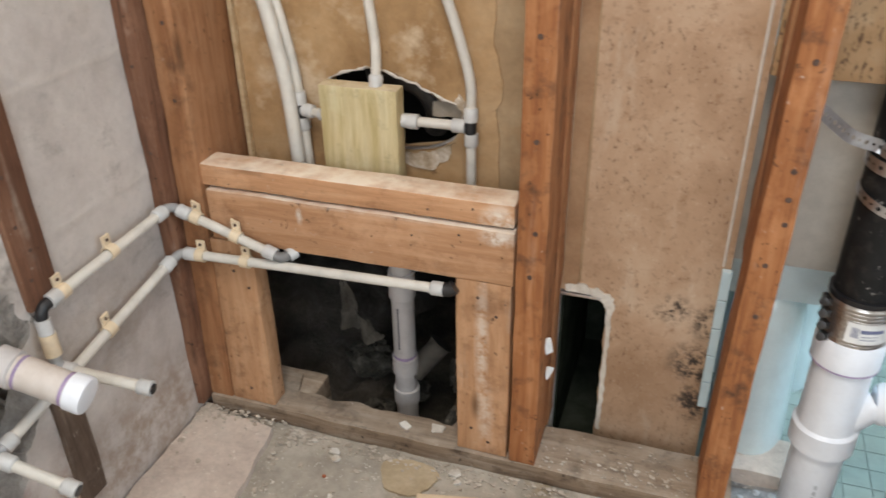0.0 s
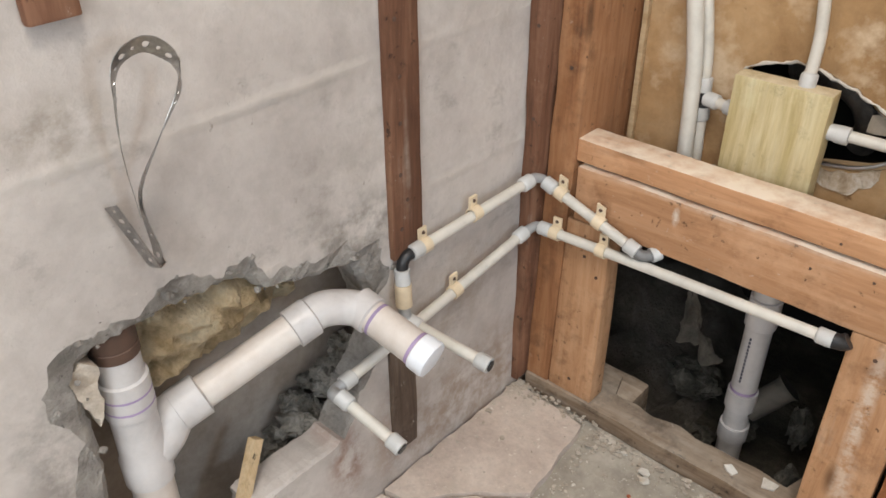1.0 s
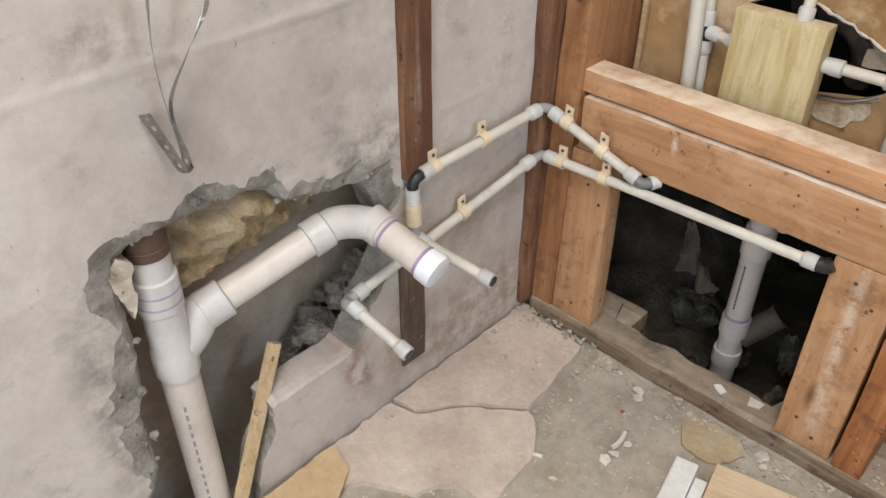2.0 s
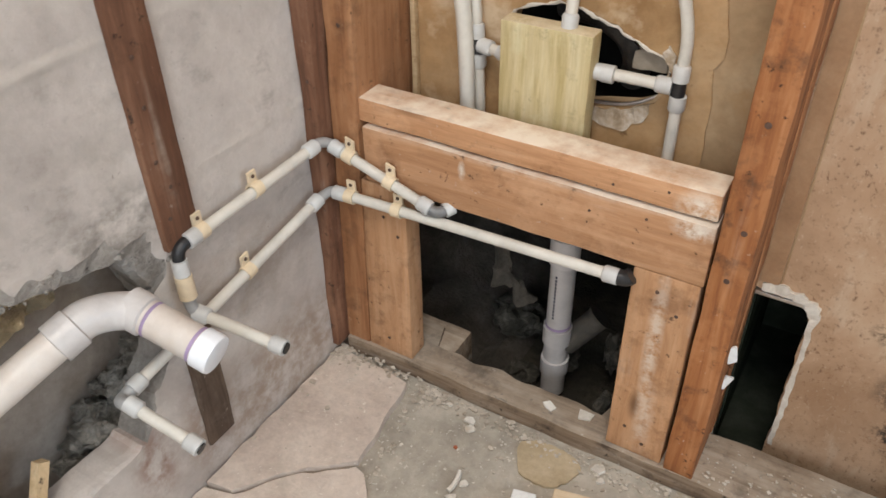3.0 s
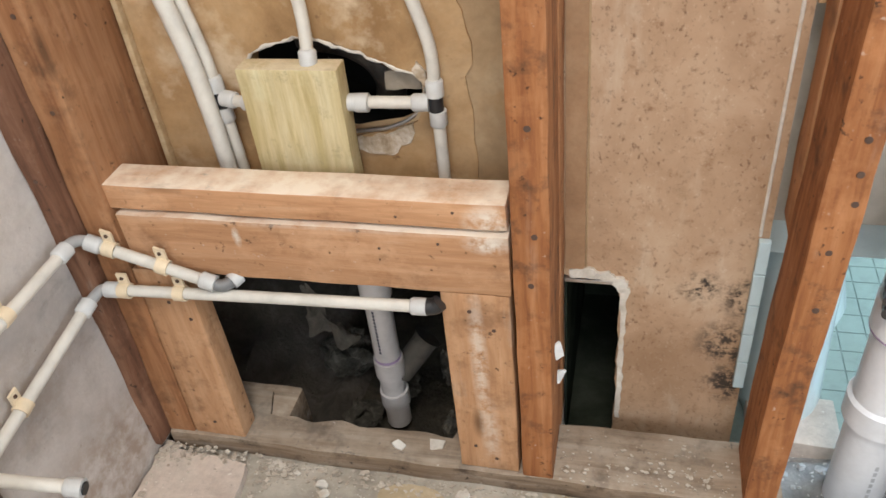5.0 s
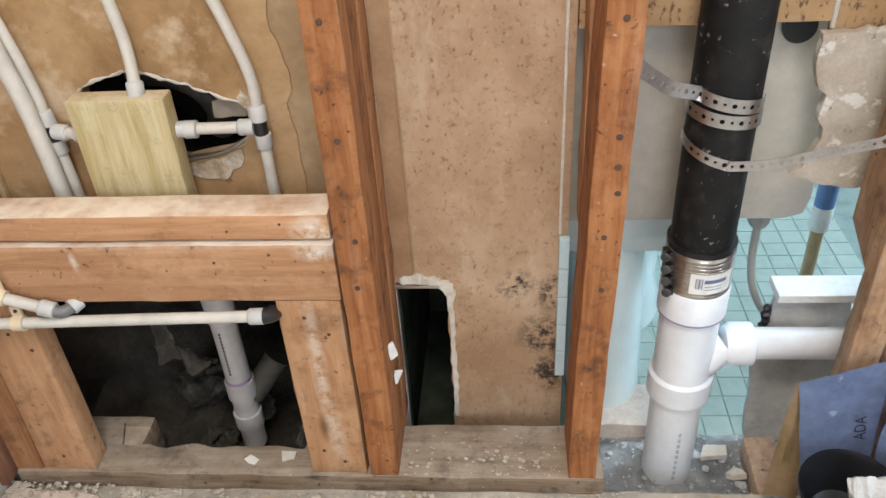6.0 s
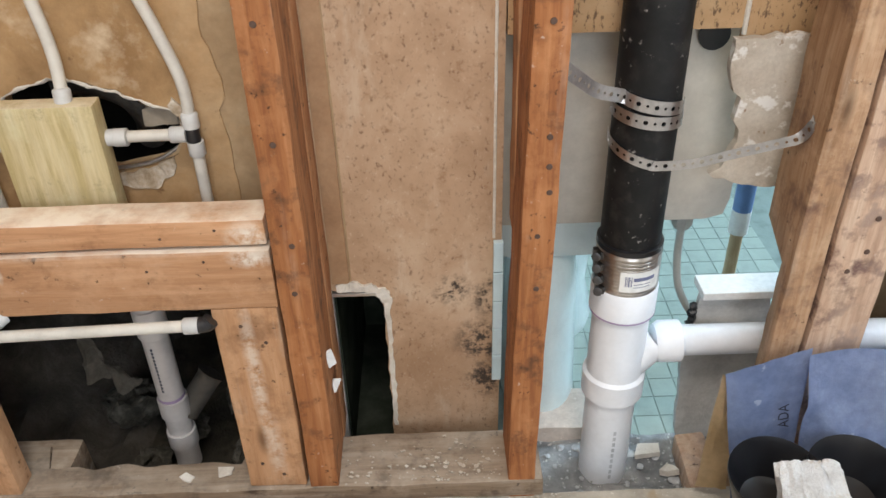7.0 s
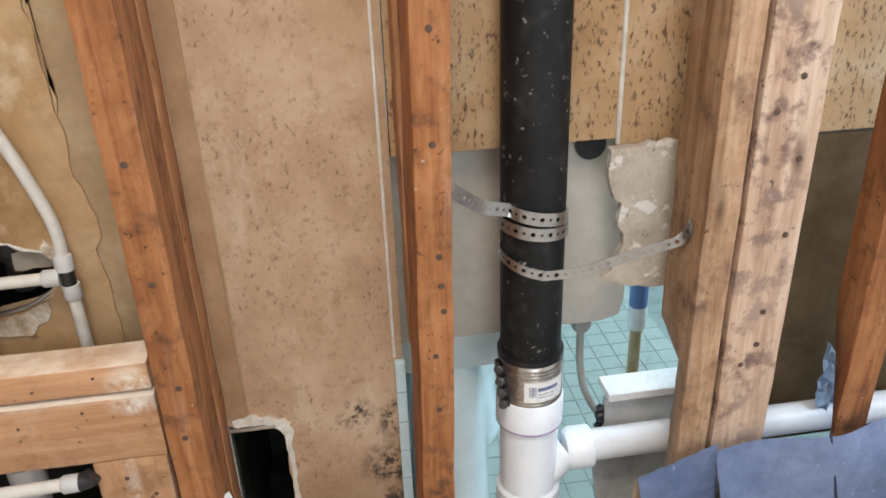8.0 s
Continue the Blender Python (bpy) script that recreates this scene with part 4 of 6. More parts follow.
def strap(name, pts, width, mat, label, up=(0, 0, 1), gap=0.0115, parent=None, hole=0.0032):
    """Perforated hanger strap bent along points: two rails joined by webs, so that the round holes are open."""
    pts = smooth_path(pts, 10)
    dist = [0.0]
    for a, b in zip(pts, pts[1:]):
        dist.append(dist[-1] + (b - a).length)

    def at(s):
        s = min(max(s, 0), dist[-1])
        k = max(j for j in range(len(dist)) if dist[j] <= s + 1e-9)
        k = min(k, len(pts) - 2)
        f = (s - dist[k]) / max(1e-9, dist[k + 1] - dist[k])
        return pts[k].lerp(pts[k + 1], f), (pts[k + 1] - pts[k]).normalized()

    bm = bmesh.new()
    n = int(dist[-1] / gap)
    ups = [Vector(q) for q in (up if isinstance(up, list) else [up, up])]

    def point(s, h, lift=0.0):
        q, d = at(s)
        f = min(max(s / dist[-1], 0), 0.9999) * (len(ups) - 1)
        w_ = ups[int(f)].lerp(ups[int(f) + 1], f - int(f))
        u = (w_ - d * w_.dot(d)).normalized()
        return q + u * h + d.cross(u) * lift

    for k in range(n):
        s0, s1 = k * gap, (k + 1) * gap
        c = (s0 + s1) / 2
        r = hole if k % 2 else hole * 0.62
        ring, rim = [], []
        for j in range(8):
            a = math.pi / 8 + j * math.pi / 4
            ring.append((c + r * math.cos(a), r * math.sin(a)))
        w = width / 2
        rim = [(s1, w * 0.4), (c + gap * 0.2, w), (c - gap * 0.2, w), (s0, w * 0.4), (s0, -w * 0.4), (c - gap * 0.2, -w), (c + gap * 0.2, -w), (s1, -w * 0.4)]
        corner = [(s1, w), (s0, w), (s0, -w), (s1, -w)]
        rv, mv = [bm.verts.new(point(*q)) for q in ring], [bm.verts.new(point(*q)) for q in rim]
        cv = [bm.verts.new(point(*q)) for q in corner]
        strip(bm, rv, mv)
        bm.faces.new((mv[0], mv[1], cv[0])), bm.faces.new((mv[2], mv[3], cv[1])), bm.faces.new((mv[4], mv[5], cv[2])), bm.faces.new((mv[6], mv[7], cv[3]))
    bmesh.ops.remove_doubles(bm, verts=bm.verts, dist=1e-5)
    bmesh.ops.solidify(bm, geom=bm.faces[:], thickness=0.0009)
    return thing(name, bm, mat, label, "strap", smooth=False)


def around(r, a0, a1, z0, z1, n=14):
    return [(SX + r * math.cos(radians(a0 + (a1 - a0) * k / n)), SY + r * math.sin(radians(a0 + (a1 - a0) * k / n)), z0 + (z1 - z0) * k / n) for k in range(n + 1)]


strap("hanger_strap", [(0.919, 0.022, 0.674), (0.945, 0.045, 0.648), (0.972, 0.068, 0.624)] + around(0.0455, 212, 352, 0.609, 0.589), 0.018, GALV, "perforated galvanised strap tying the pipe to a stud")
strap("hanger_strap", around(0.0462, 178, 352, 0.588, 0.572), 0.018, GALV, "perforated galvanised strap wrapped round the black pipe")
strap("hanger_strap", around(0.0455, 165, 282, 0.546, 0.519) + [(1.10, 0.062, 0.523), (1.15, 0.058, 0.537), (1.20, 0.052, 0.552), (1.222, 0.045, 0.562), (1.229, 0.035, 0.58), (1.229, 0.028, 0.604)], 0.014, GALV, "perforated galvanised strap nailed to the weathered stud")

# ---- left drain in the wall opening ----
LX, LY = -0.078, -0.693
drain = holder("wall_drain", (LX, LY, -0.1), "white plastic drain with capped branch in the wall opening", "drain pipe")
bm = bmesh.new()
lathe(bm, (LX, LY, -0.13), (0, 0, 1), [(0, 0.0248), (0.44, 0.0248)], 30)
part("riser", bm, PVC_CREAM, drain, "white plastic riser pipe")
bm = bmesh.new()
for k in range(14):
    curved_patch(bm, 0.0251, -38, -30, 0.215 - 0.017 * k, 0.225 - 0.017 * k, 2, LX, LY)
part("print", bm, plain("grey_print", (0.3, 0.29, 0.29), 0.6), drain, "", False)
bm = bmesh.new()
lathe(bm, (LX, LY, 0.27), (0, 0, 1), [(0, 0.0248), (0.001, 0.0285), (0.036, 0.0285), (0.041, 0.0262), (0.105, 0.0258), (0.107, 0.0278), (0.155, 0.0278), (0.157, 0.025)], 32)
lwye = part("wye", bm, PVC_GREY, drain, "pale grey wye fitting")
bm = bmesh.new()
lathe(bm, (LX, LY, 0.425), (0, 0, 1), [(0, 0.0245), (0.035, 0.0245)], 30)
part("stub", bm, PVC_GREY, drain)
bm = bmesh.new()
lathe(bm, (LX, LY, 0.458), (0, 0, 1), [(0, 0.0262), (0.012, 0.0262), (0.013, 0.0252), (0.02, 0.0262), (0.05, 0.0262), (0.05, 0.021), (0.0, 0.021)], 30)
part("old_pipe", bm, RUST, drain, "rusty cut pipe end")
for z in (0.405, 0.388):
    bm = bmesh.new()
    lathe(bm, (LX, LY, z), (0, 0, 1), [(0, 0.0279), (0.0025, 0.0281), (0.003, 0.0279)], 32, False)
    part("primer_ring", bm, PRIMER, drain)
E0, E1 = Vector((-0.080, -0.640, 0.336)), Vector((-0.045, -0.475, 0.388))
bm = bmesh.new()
tube(bm, smooth_path([(LX, LY, 0.295), (LX - 0.001, LY + 0.03, 0.315), E0 - (E1 - E0) * 0.05, E0], 5), 0.0255, 24)
lathe(bm, E0 - (E1 - E0) * 0.02, E1 - E0, [(0, 0.0245), (0.001, 0.0272), (0.034, 0.0272), (0.036, 0.0235)], 28)
part("branch_hub", bm, PVC_GREY, lwye)
bm = bmesh.new()
lathe(bm, E0, E1 - E0, [(0, 0.0212), ((E1 - E0).length + 0.01, 0.0212)], 28)
part("branch_pipe", bm, PVC_CREAM, drain, "primer-smeared plastic branch pipe")
C0, C1 = Vector((-0.014, -0.402, 0.382)), Vector((0.088, -0.389, 0.35))
bm = bmesh.new()
tube(bm, smooth_path([E1, E1 + Vector((0.004, 0.025, 0.006)), (-0.032, -0.424, 0.389), C0], 7), 0.0232, 26)
lathe(bm, E1 - (E1 - E0) * 0.1, E1 - E0, [(0, 0.0225), (0.001, 0.0258), (0.03, 0.0258), (0.032, 0.0232)], 28)
lathe(bm, C0 - (C1 - C0) * 0.1, C1 - C0, [(0, 0.0232), (0.001, 0.0262), (0.026, 0.0262), (0.028, 0.0232)], 28)
part("elbow", bm, PVC_GREY, drain, "pale grey elbow")
bm = bmesh.new()
lathe(bm, C0, C1 - C0, [(0, 0.0228), ((C1 - C0).length, 0.0228)], 28)
part("capped_pipe", bm, PVC_CREAM, drain, "primer-smeared stub pipe")
bm = bmesh.new()
lathe(bm, C0 + (C1 - C0) * 0.84, C1 - C0, [(0, 0.0232), (0.001, 0.0252), (0.02, 0.0256), (0.0235, 0.0244), (0.0245, 0.02)], 30)
part("end_cap", bm, PVC, drain, "white end cap")
for p0, d in ((C0 + (C1 - C0) * 0.79, C1 - C0), (C0 + (C1 - C0) * 0.2, C1 - C0)):
    bm = bmesh.new()
    lathe(bm, p0, d, [(0, 0.0229), (0.0005, 0.0232), (0.004, 0.0232), (0.0045, 0.0229)], 28, False)
    part("primer_ring", bm, PRIMER, drain)

bm = sheet([ragged([(-0.765, 0.462), (-0.735, 0.486), (-0.722, 0.47), (-0.728, 0.43), (-0.735, 0.40), (-0.746, 0.44)], 0.008, 0.003, 71)], lambda u, v, d: Vector((-0.052 - d + 0.004 * noise.noise(Vector((u * 60, v * 60, 1))), u, v)), 0.02)
thing("mortar_lip", bm, CRUMB, "crumbled pale mortar lip beside the riser", "plaster", smooth=False)

# insulation stuffed at the top of the opening
bm = bmesh.new()
nx, ny = 34, 16
grid = []
for j in range(ny + 1):
    row = []
    for i in range(nx + 1):
        u, v = i / nx, j / ny
        y, z = -0.672 + 0.225 * u, 0.372 + (0.145 - 0.07 * u) * v + 0.035 * u
        x = -0.092 + 0.04 * math.sin(math.pi * v) * math.sin(math.pi * min(1, u * 1.1)) + 0.02 * noise.noise(Vector((u * 9, v * 6, 2))) + 0.008 * noise.noise(Vector((u * 30, v * 20, 7)))
        row.append(bm.verts.new((x, y, z)))
    grid.append(row)
for j in range(ny):
    for i in range(nx):
        bm.faces.new((grid[j][i], grid[j][i + 1], grid[j + 1][i + 1], grid[j + 1][i]))
bmesh.ops.solidify(bm, geom=bm.faces[:], thickness=0.03)
thing("insulation", bm, FOAM, "crumbling yellow-brown insulation in the wall opening", "insulation")

bm = bmesh.new()
tube(bm, [(-0.085, -0.545, 0.212), (-0.036, -0.672, 0.015), (-0.022, -0.70, -0.03)], 0.0105, 4)
thing("wooden_stick", bm, STICK_Z, "pale pine stick leaning in the wall opening", "stick", smooth=False)

CAVROCK = surface("cavity_rubble", (0.12, 0.11, 0.095), (0.26, 0.24, 0.21), (0.42, 0.39, 0.35), 34, 0.95, 0.9, 0.01, shift=True)
rq = random.Random(21)
for k in range(22):
    bm = bmesh.new()
    s = rq.uniform(0.01, 0.024)
    y = -0.50 + 0.16 * (k / 21)
    rock(bm, (rq.uniform(-0.15, -0.115), y, 0.06 + 0.85 * (y + 0.5) + rq.uniform(-0.03, 0.06)), s, k, 0.85, 4)
    thing("concrete_lump", bm, CAVROCK, "broken grey concrete lump in the wall cavity", "rubble", "rubble in the cavity", smooth=False)

# looped hanger strap on the concrete
strap("hanger_strap", [(W + 0.010, -0.676, 0.642), (-0.022, -0.664, 0.60), (-0.012, -0.657, 0.576), (-0.020, -0.650, 0.59), (-0.018, -0.655, 0.65), (-0.008, -0.632, 0.70), (0.002, -0.608, 0.745), (0.004, -0.612, 0.775), (0.002, -0.632, 0.790), (-0.002, -0.656, 0.778), (-0.008, -0.662, 0.74), (-0.016, -0.662, 0.69), (-0.02, -0.657, 0.63)],
      0.016, OLDSTEEL, "loop of perforated galvanised strap on the concrete", up=[(1, 0.45, 0.1), (1, 0.3, 0.1), (1, -0.2, 0.3), (1, -0.4, 0.35), (0.6, -0.3, 0.6), (0.25, -0.2, 1), (0.7, -0.4, 0.5), (1, -0.45, 0.35), (1, -0.45, 0.35)])

# ---- supply pipes ----


def pex(pts, label, group="supply pipes", r=0.0082, ends=(True, True), black=(False, False)):
    """Grey supply pipe with crimped fittings at its ends."""
    path = smooth_path(pts, 6)
    bm = bmesh.new()
    tube(bm, path, r, 16)
    ob = thing("supply_pipe", bm, PEX, label, "pipe", group)
    for k, (q, d) in enumerate(((path[0], path[1] - path[0]), (path[-1], path[-2] - path[-1]))):
        if ends[k]:
            bm = bmesh.new()
            lathe(bm, q - d.normalized() * 0.004, d, [(0, r * 0.9), (0.0005, r * 1.4), (0.019, r * 1.42), (0.021, r * 1.25), (0.022, r)], 18)
            part("end_fitting", bm, FITTING, ob, "pale grey end fitting")
            if black[k]:
                # Black disc stands for the shaded bore of the open pipe
                bm = bmesh.new()
                lathe(bm, q - d.normalized() * 0.006, d, [(0, r * 0.5), (0.0, r * 0.95), (0.003, r * 0.95)], 18)
                part("end_plug", bm, BLACKP, ob, "black disc for the shade inside the open end")
    return ob


def clip(at, way, out, label="yellowed plastic pipe clip"):
    """A half-round clip over a pipe with a nailed ear."""
    at, way, out = Vector(at), Vector(way).normalized(), Vector(out)
    bm = bmesh.new()
    lathe(bm, at - way * 0.008, way, [(0, 0.0088), (0, 0.0112), (0.016, 0.0112), (0.016, 0.0088)], 18, False)
    up = Vector((0, 0, 1))
    q = at + up * 0.017 - out * 0.004
    verts = bmesh.ops.create_cube(bm, size=1.0)["verts"]
    basis = Matrix((way, out, up)).transposed().to_4x4()
    for v in verts:
        v.co = q + basis.to_3x3() @ Vector((v.co.x * 0.015, v.co.y * 0.004, v.co.z * 0.02))
    ob = thing("pipe_clip", bm, CLAMP, label, "pipe clip", "pipe clips")
    bm = bmesh.new()
    lathe(bm, q + up * 0.003, out, [(0, 0.003), (0.0025, 0.003), (0.004, 0.002)], 8)
    part("nail", bm, RUST, ob)
    return ob


PX = -0.022
ELBOW = plain("grey_elbow_plastic", (0.36, 0.36, 0.36), 0.4, vary=0.1)
pex([(PX - 0.008, -0.292, 0.409), (PX + 0.002, -0.044, 0.423)], "grey plastic supply pipe along the concrete wall")
pex([(-0.006, -0.0155, 0.414), (0.158, -0.0145, 0.358)], "grey plastic supply pipe sloping across the header")
pex([(PX - 0.016, -0.424, 0.256), (PX, -0.048, 0.331)], "grey plastic supply pipe along the concrete wall")
pex([(-0.008, -0.0165, 0.332), (0.22, -0.012, 0.337), (0.445, -0.0095, 0.342)], "long grey plastic supply pipe under the header")
pex([(-0.016, -0.316, 0.311), (0.109, -0.297, 0.292)], "short grey plastic stub pipe with open end", ends=(True, True), black=(False, True))
pex([(-0.018, -0.448, 0.259), (0.080, -0.438, 0.227)], "short grey plastic stub pipe with open end", ends=(True, True), black=(False, True))


def elbow(pts, r, mat, label):
    bm = bmesh.new()
    tube(bm, smooth_path(pts, 5), r, 16)
    return thing("pipe_elbow", bm, mat, label, "pipe fitting", "pipe elbows")


elbow([(PX + 0.002, -0.05, 0.423), (PX + 0.003, -0.034, 0.425), (-0.014, -0.019, 0.42), (-0.004, -0.0155, 0.413)], 0.0078, ELBOW, "grey corner elbow of the upper supply pipe")
elbow([(PX, -0.054, 0.33), (PX + 0.002, -0.036, 0.333), (-0.018, -0.02, 0.333), (-0.006, -0.0165, 0.332)], 0.0078, ELBOW, "grey corner elbow of the lower supply pipe")
elbow([(0.155, -0.0145, 0.359), (0.168, -0.013, 0.353), (0.177, -0.006, 0.353), (0.181, 0.002, 0.354)], 0.0085, plain("dark_grey_fitting", (0.16, 0.16, 0.16), 0.4), "dark elbow turning under the header")
elbow([(0.1785, -0.004, 0.353), (0.186, 0.008, 0.356)], 0.0112, FITTING, "grey ring of the elbow under the header")
elbow([(0.442, -0.0095, 0.342), (0.458, -0.008, 0.343), (0.465, -0.006, 0.348)], 0.0112, BLACKP, "black elbow at the cripple stud")
elbow([(PX - 0.008, -0.294, 0.409), (PX - 0.009, -0.304, 0.407), (PX - 0.009, -0.311, 0.4), (PX - 0.008, -0.314, 0.388)], 0.0085, BLACKP, "black elbow below the nailing strip")
elbow([(PX - 0.008, -0.314, 0.392), (PX - 0.005, -0.316, 0.37)], 0.0108, FITTING, "grey coupling under the black elbow")
elbow([(PX - 0.005, -0.316, 0.37), (PX - 0.003, -0.3175, 0.346), (PX - 0.002, -0.318, 0.336)], 0.0118, CLAMP, "yellowed drop fitting above the stub pipe")
elbow([(PX - 0.016, -0.42, 0.257), (PX - 0.017, -0.44, 0.253), (-0.03, -0.45, 0.258), (-0.016, -0.448, 0.258)], 0.0088, ELBOW, "grey elbow of the lower stub pipe")
elbow([(PX - 0.002, -0.318, 0.338), (PX, -0.319, 0.322), (-0.015, -0.317, 0.312)], 0.0085, ELBOW, "grey elbow into the stub pipe")
clip((PX - 0.003, -0.167, 0.418), (0, 1, 0.05), (1, 0, 0))
clip((PX - 0.007, -0.27, 0.41), (0, 1, 0.05), (1, 0, 0))
clip((PX - 0.007, -0.205, 0.2995), (0, 1, 0.2), (1, 0, 0))
clip((0.022, -0.0153, 0.405), (1, 0, -0.33), (0, -1, 0))
clip((0.092, -0.0148, 0.381), (1, 0, -0.33), (0, -1, 0))
clip((0.018, -0.0163, 0.3325), (1, 0, 0.02), (0, -1, 0))
clip((0.103, -0.0145, 0.3345), (1, 0, 0.02), (0, -1, 0))

# pipes in the bay above the header
pex([(0.156, 0.112, 0.40), (0.152, 0.113, 0.46), (0.148, 0.114, 0.54), (0.142, 0.115, 0.61), (0.126, 0.117, 0.70), (0.10, 0.12, 0.82), (0.07, 0.125, 1.1), (0.06, 0.13, 1.6)], "thick grey plastic supply riser above the header", r=0.0118, ends=(False, False))
pex([(0.164, 0.13, 0.40), (0.163, 0.13, 0.46), (0.1595, 0.13, 0.538)], "grey plastic riser below its tee", r=0.0079, ends=(False, True))
pex([(0.1565, 0.13, 0.568), (0.152, 0.132, 0.62), (0.136, 0.135, 0.70), (0.11, 0.137, 0.82), (0.09, 0.138, 1.1), (0.08, 0.138, 1.6)], "grey plastic riser above its tee", r=0.0079, ends=(True, False))
pex([(0.168, 0.126, 0.556), (0.215, 0.114, 0.556)], "short grey cross pipe at the backing block", r=0.0079)
pex([(0.303, 0.108, 0.615), (0.3, 0.122, 0.68), (0.285, 0.128, 0.8), (0.27, 0.13, 1.1), (0.27, 0.13, 1.6)], "grey plastic supply riser at the backing block", r=0.0079, ends=(True, False))
pex([(0.34, 0.112, 0.562), (0.365, 0.114, 0.562), (0.44, 0.12, 0.56)], "short grey cross pipe to the tee", r=0.0079)
pex([(0.453, 0.122, 0.40), (0.453, 0.122, 0.545)], "grey plastic riser below the tee", r=0.0079, ends=(False, True))
pex([(0.452, 0.122, 0.572), (0.45, 0.126, 0.63), (0.43, 0.13, 0.70), (0.395, 0.132, 0.82), (0.36, 0.132, 1.1), (0.36, 0.132, 1.6)], "grey plastic riser curving up from the tee", r=0.0079, ends=(True, False))
elbow([(0.452, 0.122, 0.545), (0.452, 0.122, 0.575)], 0.0092, BLACKP, "black plastic tee body")
elbow([(0.1595, 0.13, 0.538), (0.1565, 0.13, 0.57)], 0.0092, BLACKP, "black plastic tee body on the riser")
lathe_b = bmesh.new()
lathe(lathe_b, (0.352, 0.112, 0.562), (1, 0.05, 0), [(0, 0.008), (0.001, 0.012), (0.017, 0.012), (0.018, 0.008)], 20)
thing("pipe_collar", lathe_b, FITTING, "pale grey collar on the cross pipe", "pipe fitting")

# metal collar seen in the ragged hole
# Collar and end disc are near-black to stand for the hole's inner shade
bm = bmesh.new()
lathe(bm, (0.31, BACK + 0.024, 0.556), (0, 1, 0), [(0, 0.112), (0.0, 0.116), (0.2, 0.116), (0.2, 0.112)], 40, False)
drum = thing("metal_collar", bm, HOLE_SHADE, "metal collar in the ragged round hole, blackened for its shade", "duct collar")
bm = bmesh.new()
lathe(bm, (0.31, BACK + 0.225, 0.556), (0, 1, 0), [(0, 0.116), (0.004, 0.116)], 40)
part("back_plate", bm, HOLE_SHADE, drum, "near-black disc standing for the shade deep in the hole")
bm = bmesh.new()
tube(bm, smooth_path([(0.25, BACK + 0.07, 0.60), (0.31, BACK + 0.05, 0.603), (0.352, BACK + 0.045, 0.585), (0.37, BACK + 0.05, 0.55), (0.36, BACK + 0.07, 0.51)], 8), 0.021, 16)
part("old_hose", bm, surface("mottled_rubber", (0.012, 0.011, 0.01), (0.035, 0.03, 0.026), (0.09, 0.075, 0.06), 22, 0.5, 0.6, 0.006), drum, "dark mottled curved hose")
bm = bmesh.new()
tube(bm, smooth_path([(0.342, BACK + 0.03, 0.612), (0.366, BACK + 0.014, 0.602), (0.386, BACK + 0.012, 0.588), (0.398, BACK + 0.02, 0.574)], 8), 0.0075, 14)
part("bright_elbow", bm, CHROME, drum, "bright chromed edge")
bm = sheet([ragged([(0.378, 0.578), (0.40, 0.583), (0.42, 0.58), (0.424, 0.556), (0.376, 0.553)], 0.01, 0.0015, 51)], lambda u, v, d: Vector((u, BACK + 0.008 + d, v)), 0.004)
part("grey_shim", bm, surface("dull_grey_card", (0.22, 0.185, 0.145), (0.31, 0.265, 0.21), (0.39, 0.34, 0.28), 15, 0.85, 0.3, 0.003), drum, "dull grey card in the hole", False)
bm = bmesh.new()
arc = smooth_path([(0.30, BACK + 0.004, 0.497), (0.326, BACK - 0.001, 0.497), (0.367, BACK - 0.002, 0.502), (0.395, BACK, 0.511), (0.417, BACK + 0.004, 0.524)], 6)
tube(bm, arc, 0.0026, 10)
part("metal_rim", bm, GALV, drum, "bright metal rim along the bottom")
bm = bmesh.new()
ring = [flue[k] + (flue[k] - Vector((0.31, 0.556))).normalized() * 0.003 for k in range(len(flue)) if flue[k].y > 0.545]
ring.sort(key=lambda q: math.atan2(q.x - 0.31, q.y - 0.5))
tube(bm, smooth_path([(q.x, BACK - 0.003, q.y) for q in ring], 4), 0.0022, 8)
for v in bm.verts:
    v.co += noise.noise_vector(v.co * 120) * 0.003
part("crumbly_rim", bm, PLASTER, drum, "crumbly white plaster round the hole")
STAINED = surface("stained_plaster", (0.3, 0.2, 0.11), (0.55, 0.44, 0.32), (0.78, 0.72, 0.64), 40, 0.9, 0.7, 0.005)
for seed, loop in ((91, [(0.32, 0.49), (0.352, 0.492), (0.39, 0.503), (0.412, 0.515), (0.408, 0.492), (0.392, 0.478), (0.378, 0.464), (0.352, 0.464), (0.33, 0.472)]), (92, [(0.425, 0.60), (0.434, 0.585), (0.436, 0.56), (0.428, 0.572), (0.418, 0.588)])):
    bm = sheet([ragged(loop, 0.006, 0.0025, seed)], lambda u, v, d: Vector((u, BACK - 0.007 - 0.003 * noise.noise(Vector((u * 80, v * 80, 3))) + d, v)), 0.004)
    thing("plaster_smear", bm, STAINED, "smear of white plaster beside the hole", "plaster", "plaster smears", smooth=False)

# ---- pit below the header ----
trap = holder("tub_drain", (0.325, 0.12, -0.1), "grey plastic drain pipe standing in the pit", "drain pipe")
DX, DY = 0.306, 0.168
bm = bmesh.new()
lathe(bm, (DX, DY, -0.11), (0, 0, 1), [(0, 0.0218), (0.43, 0.0218)], 26)
shaft = part("shaft", bm, PVC_GREY, trap)
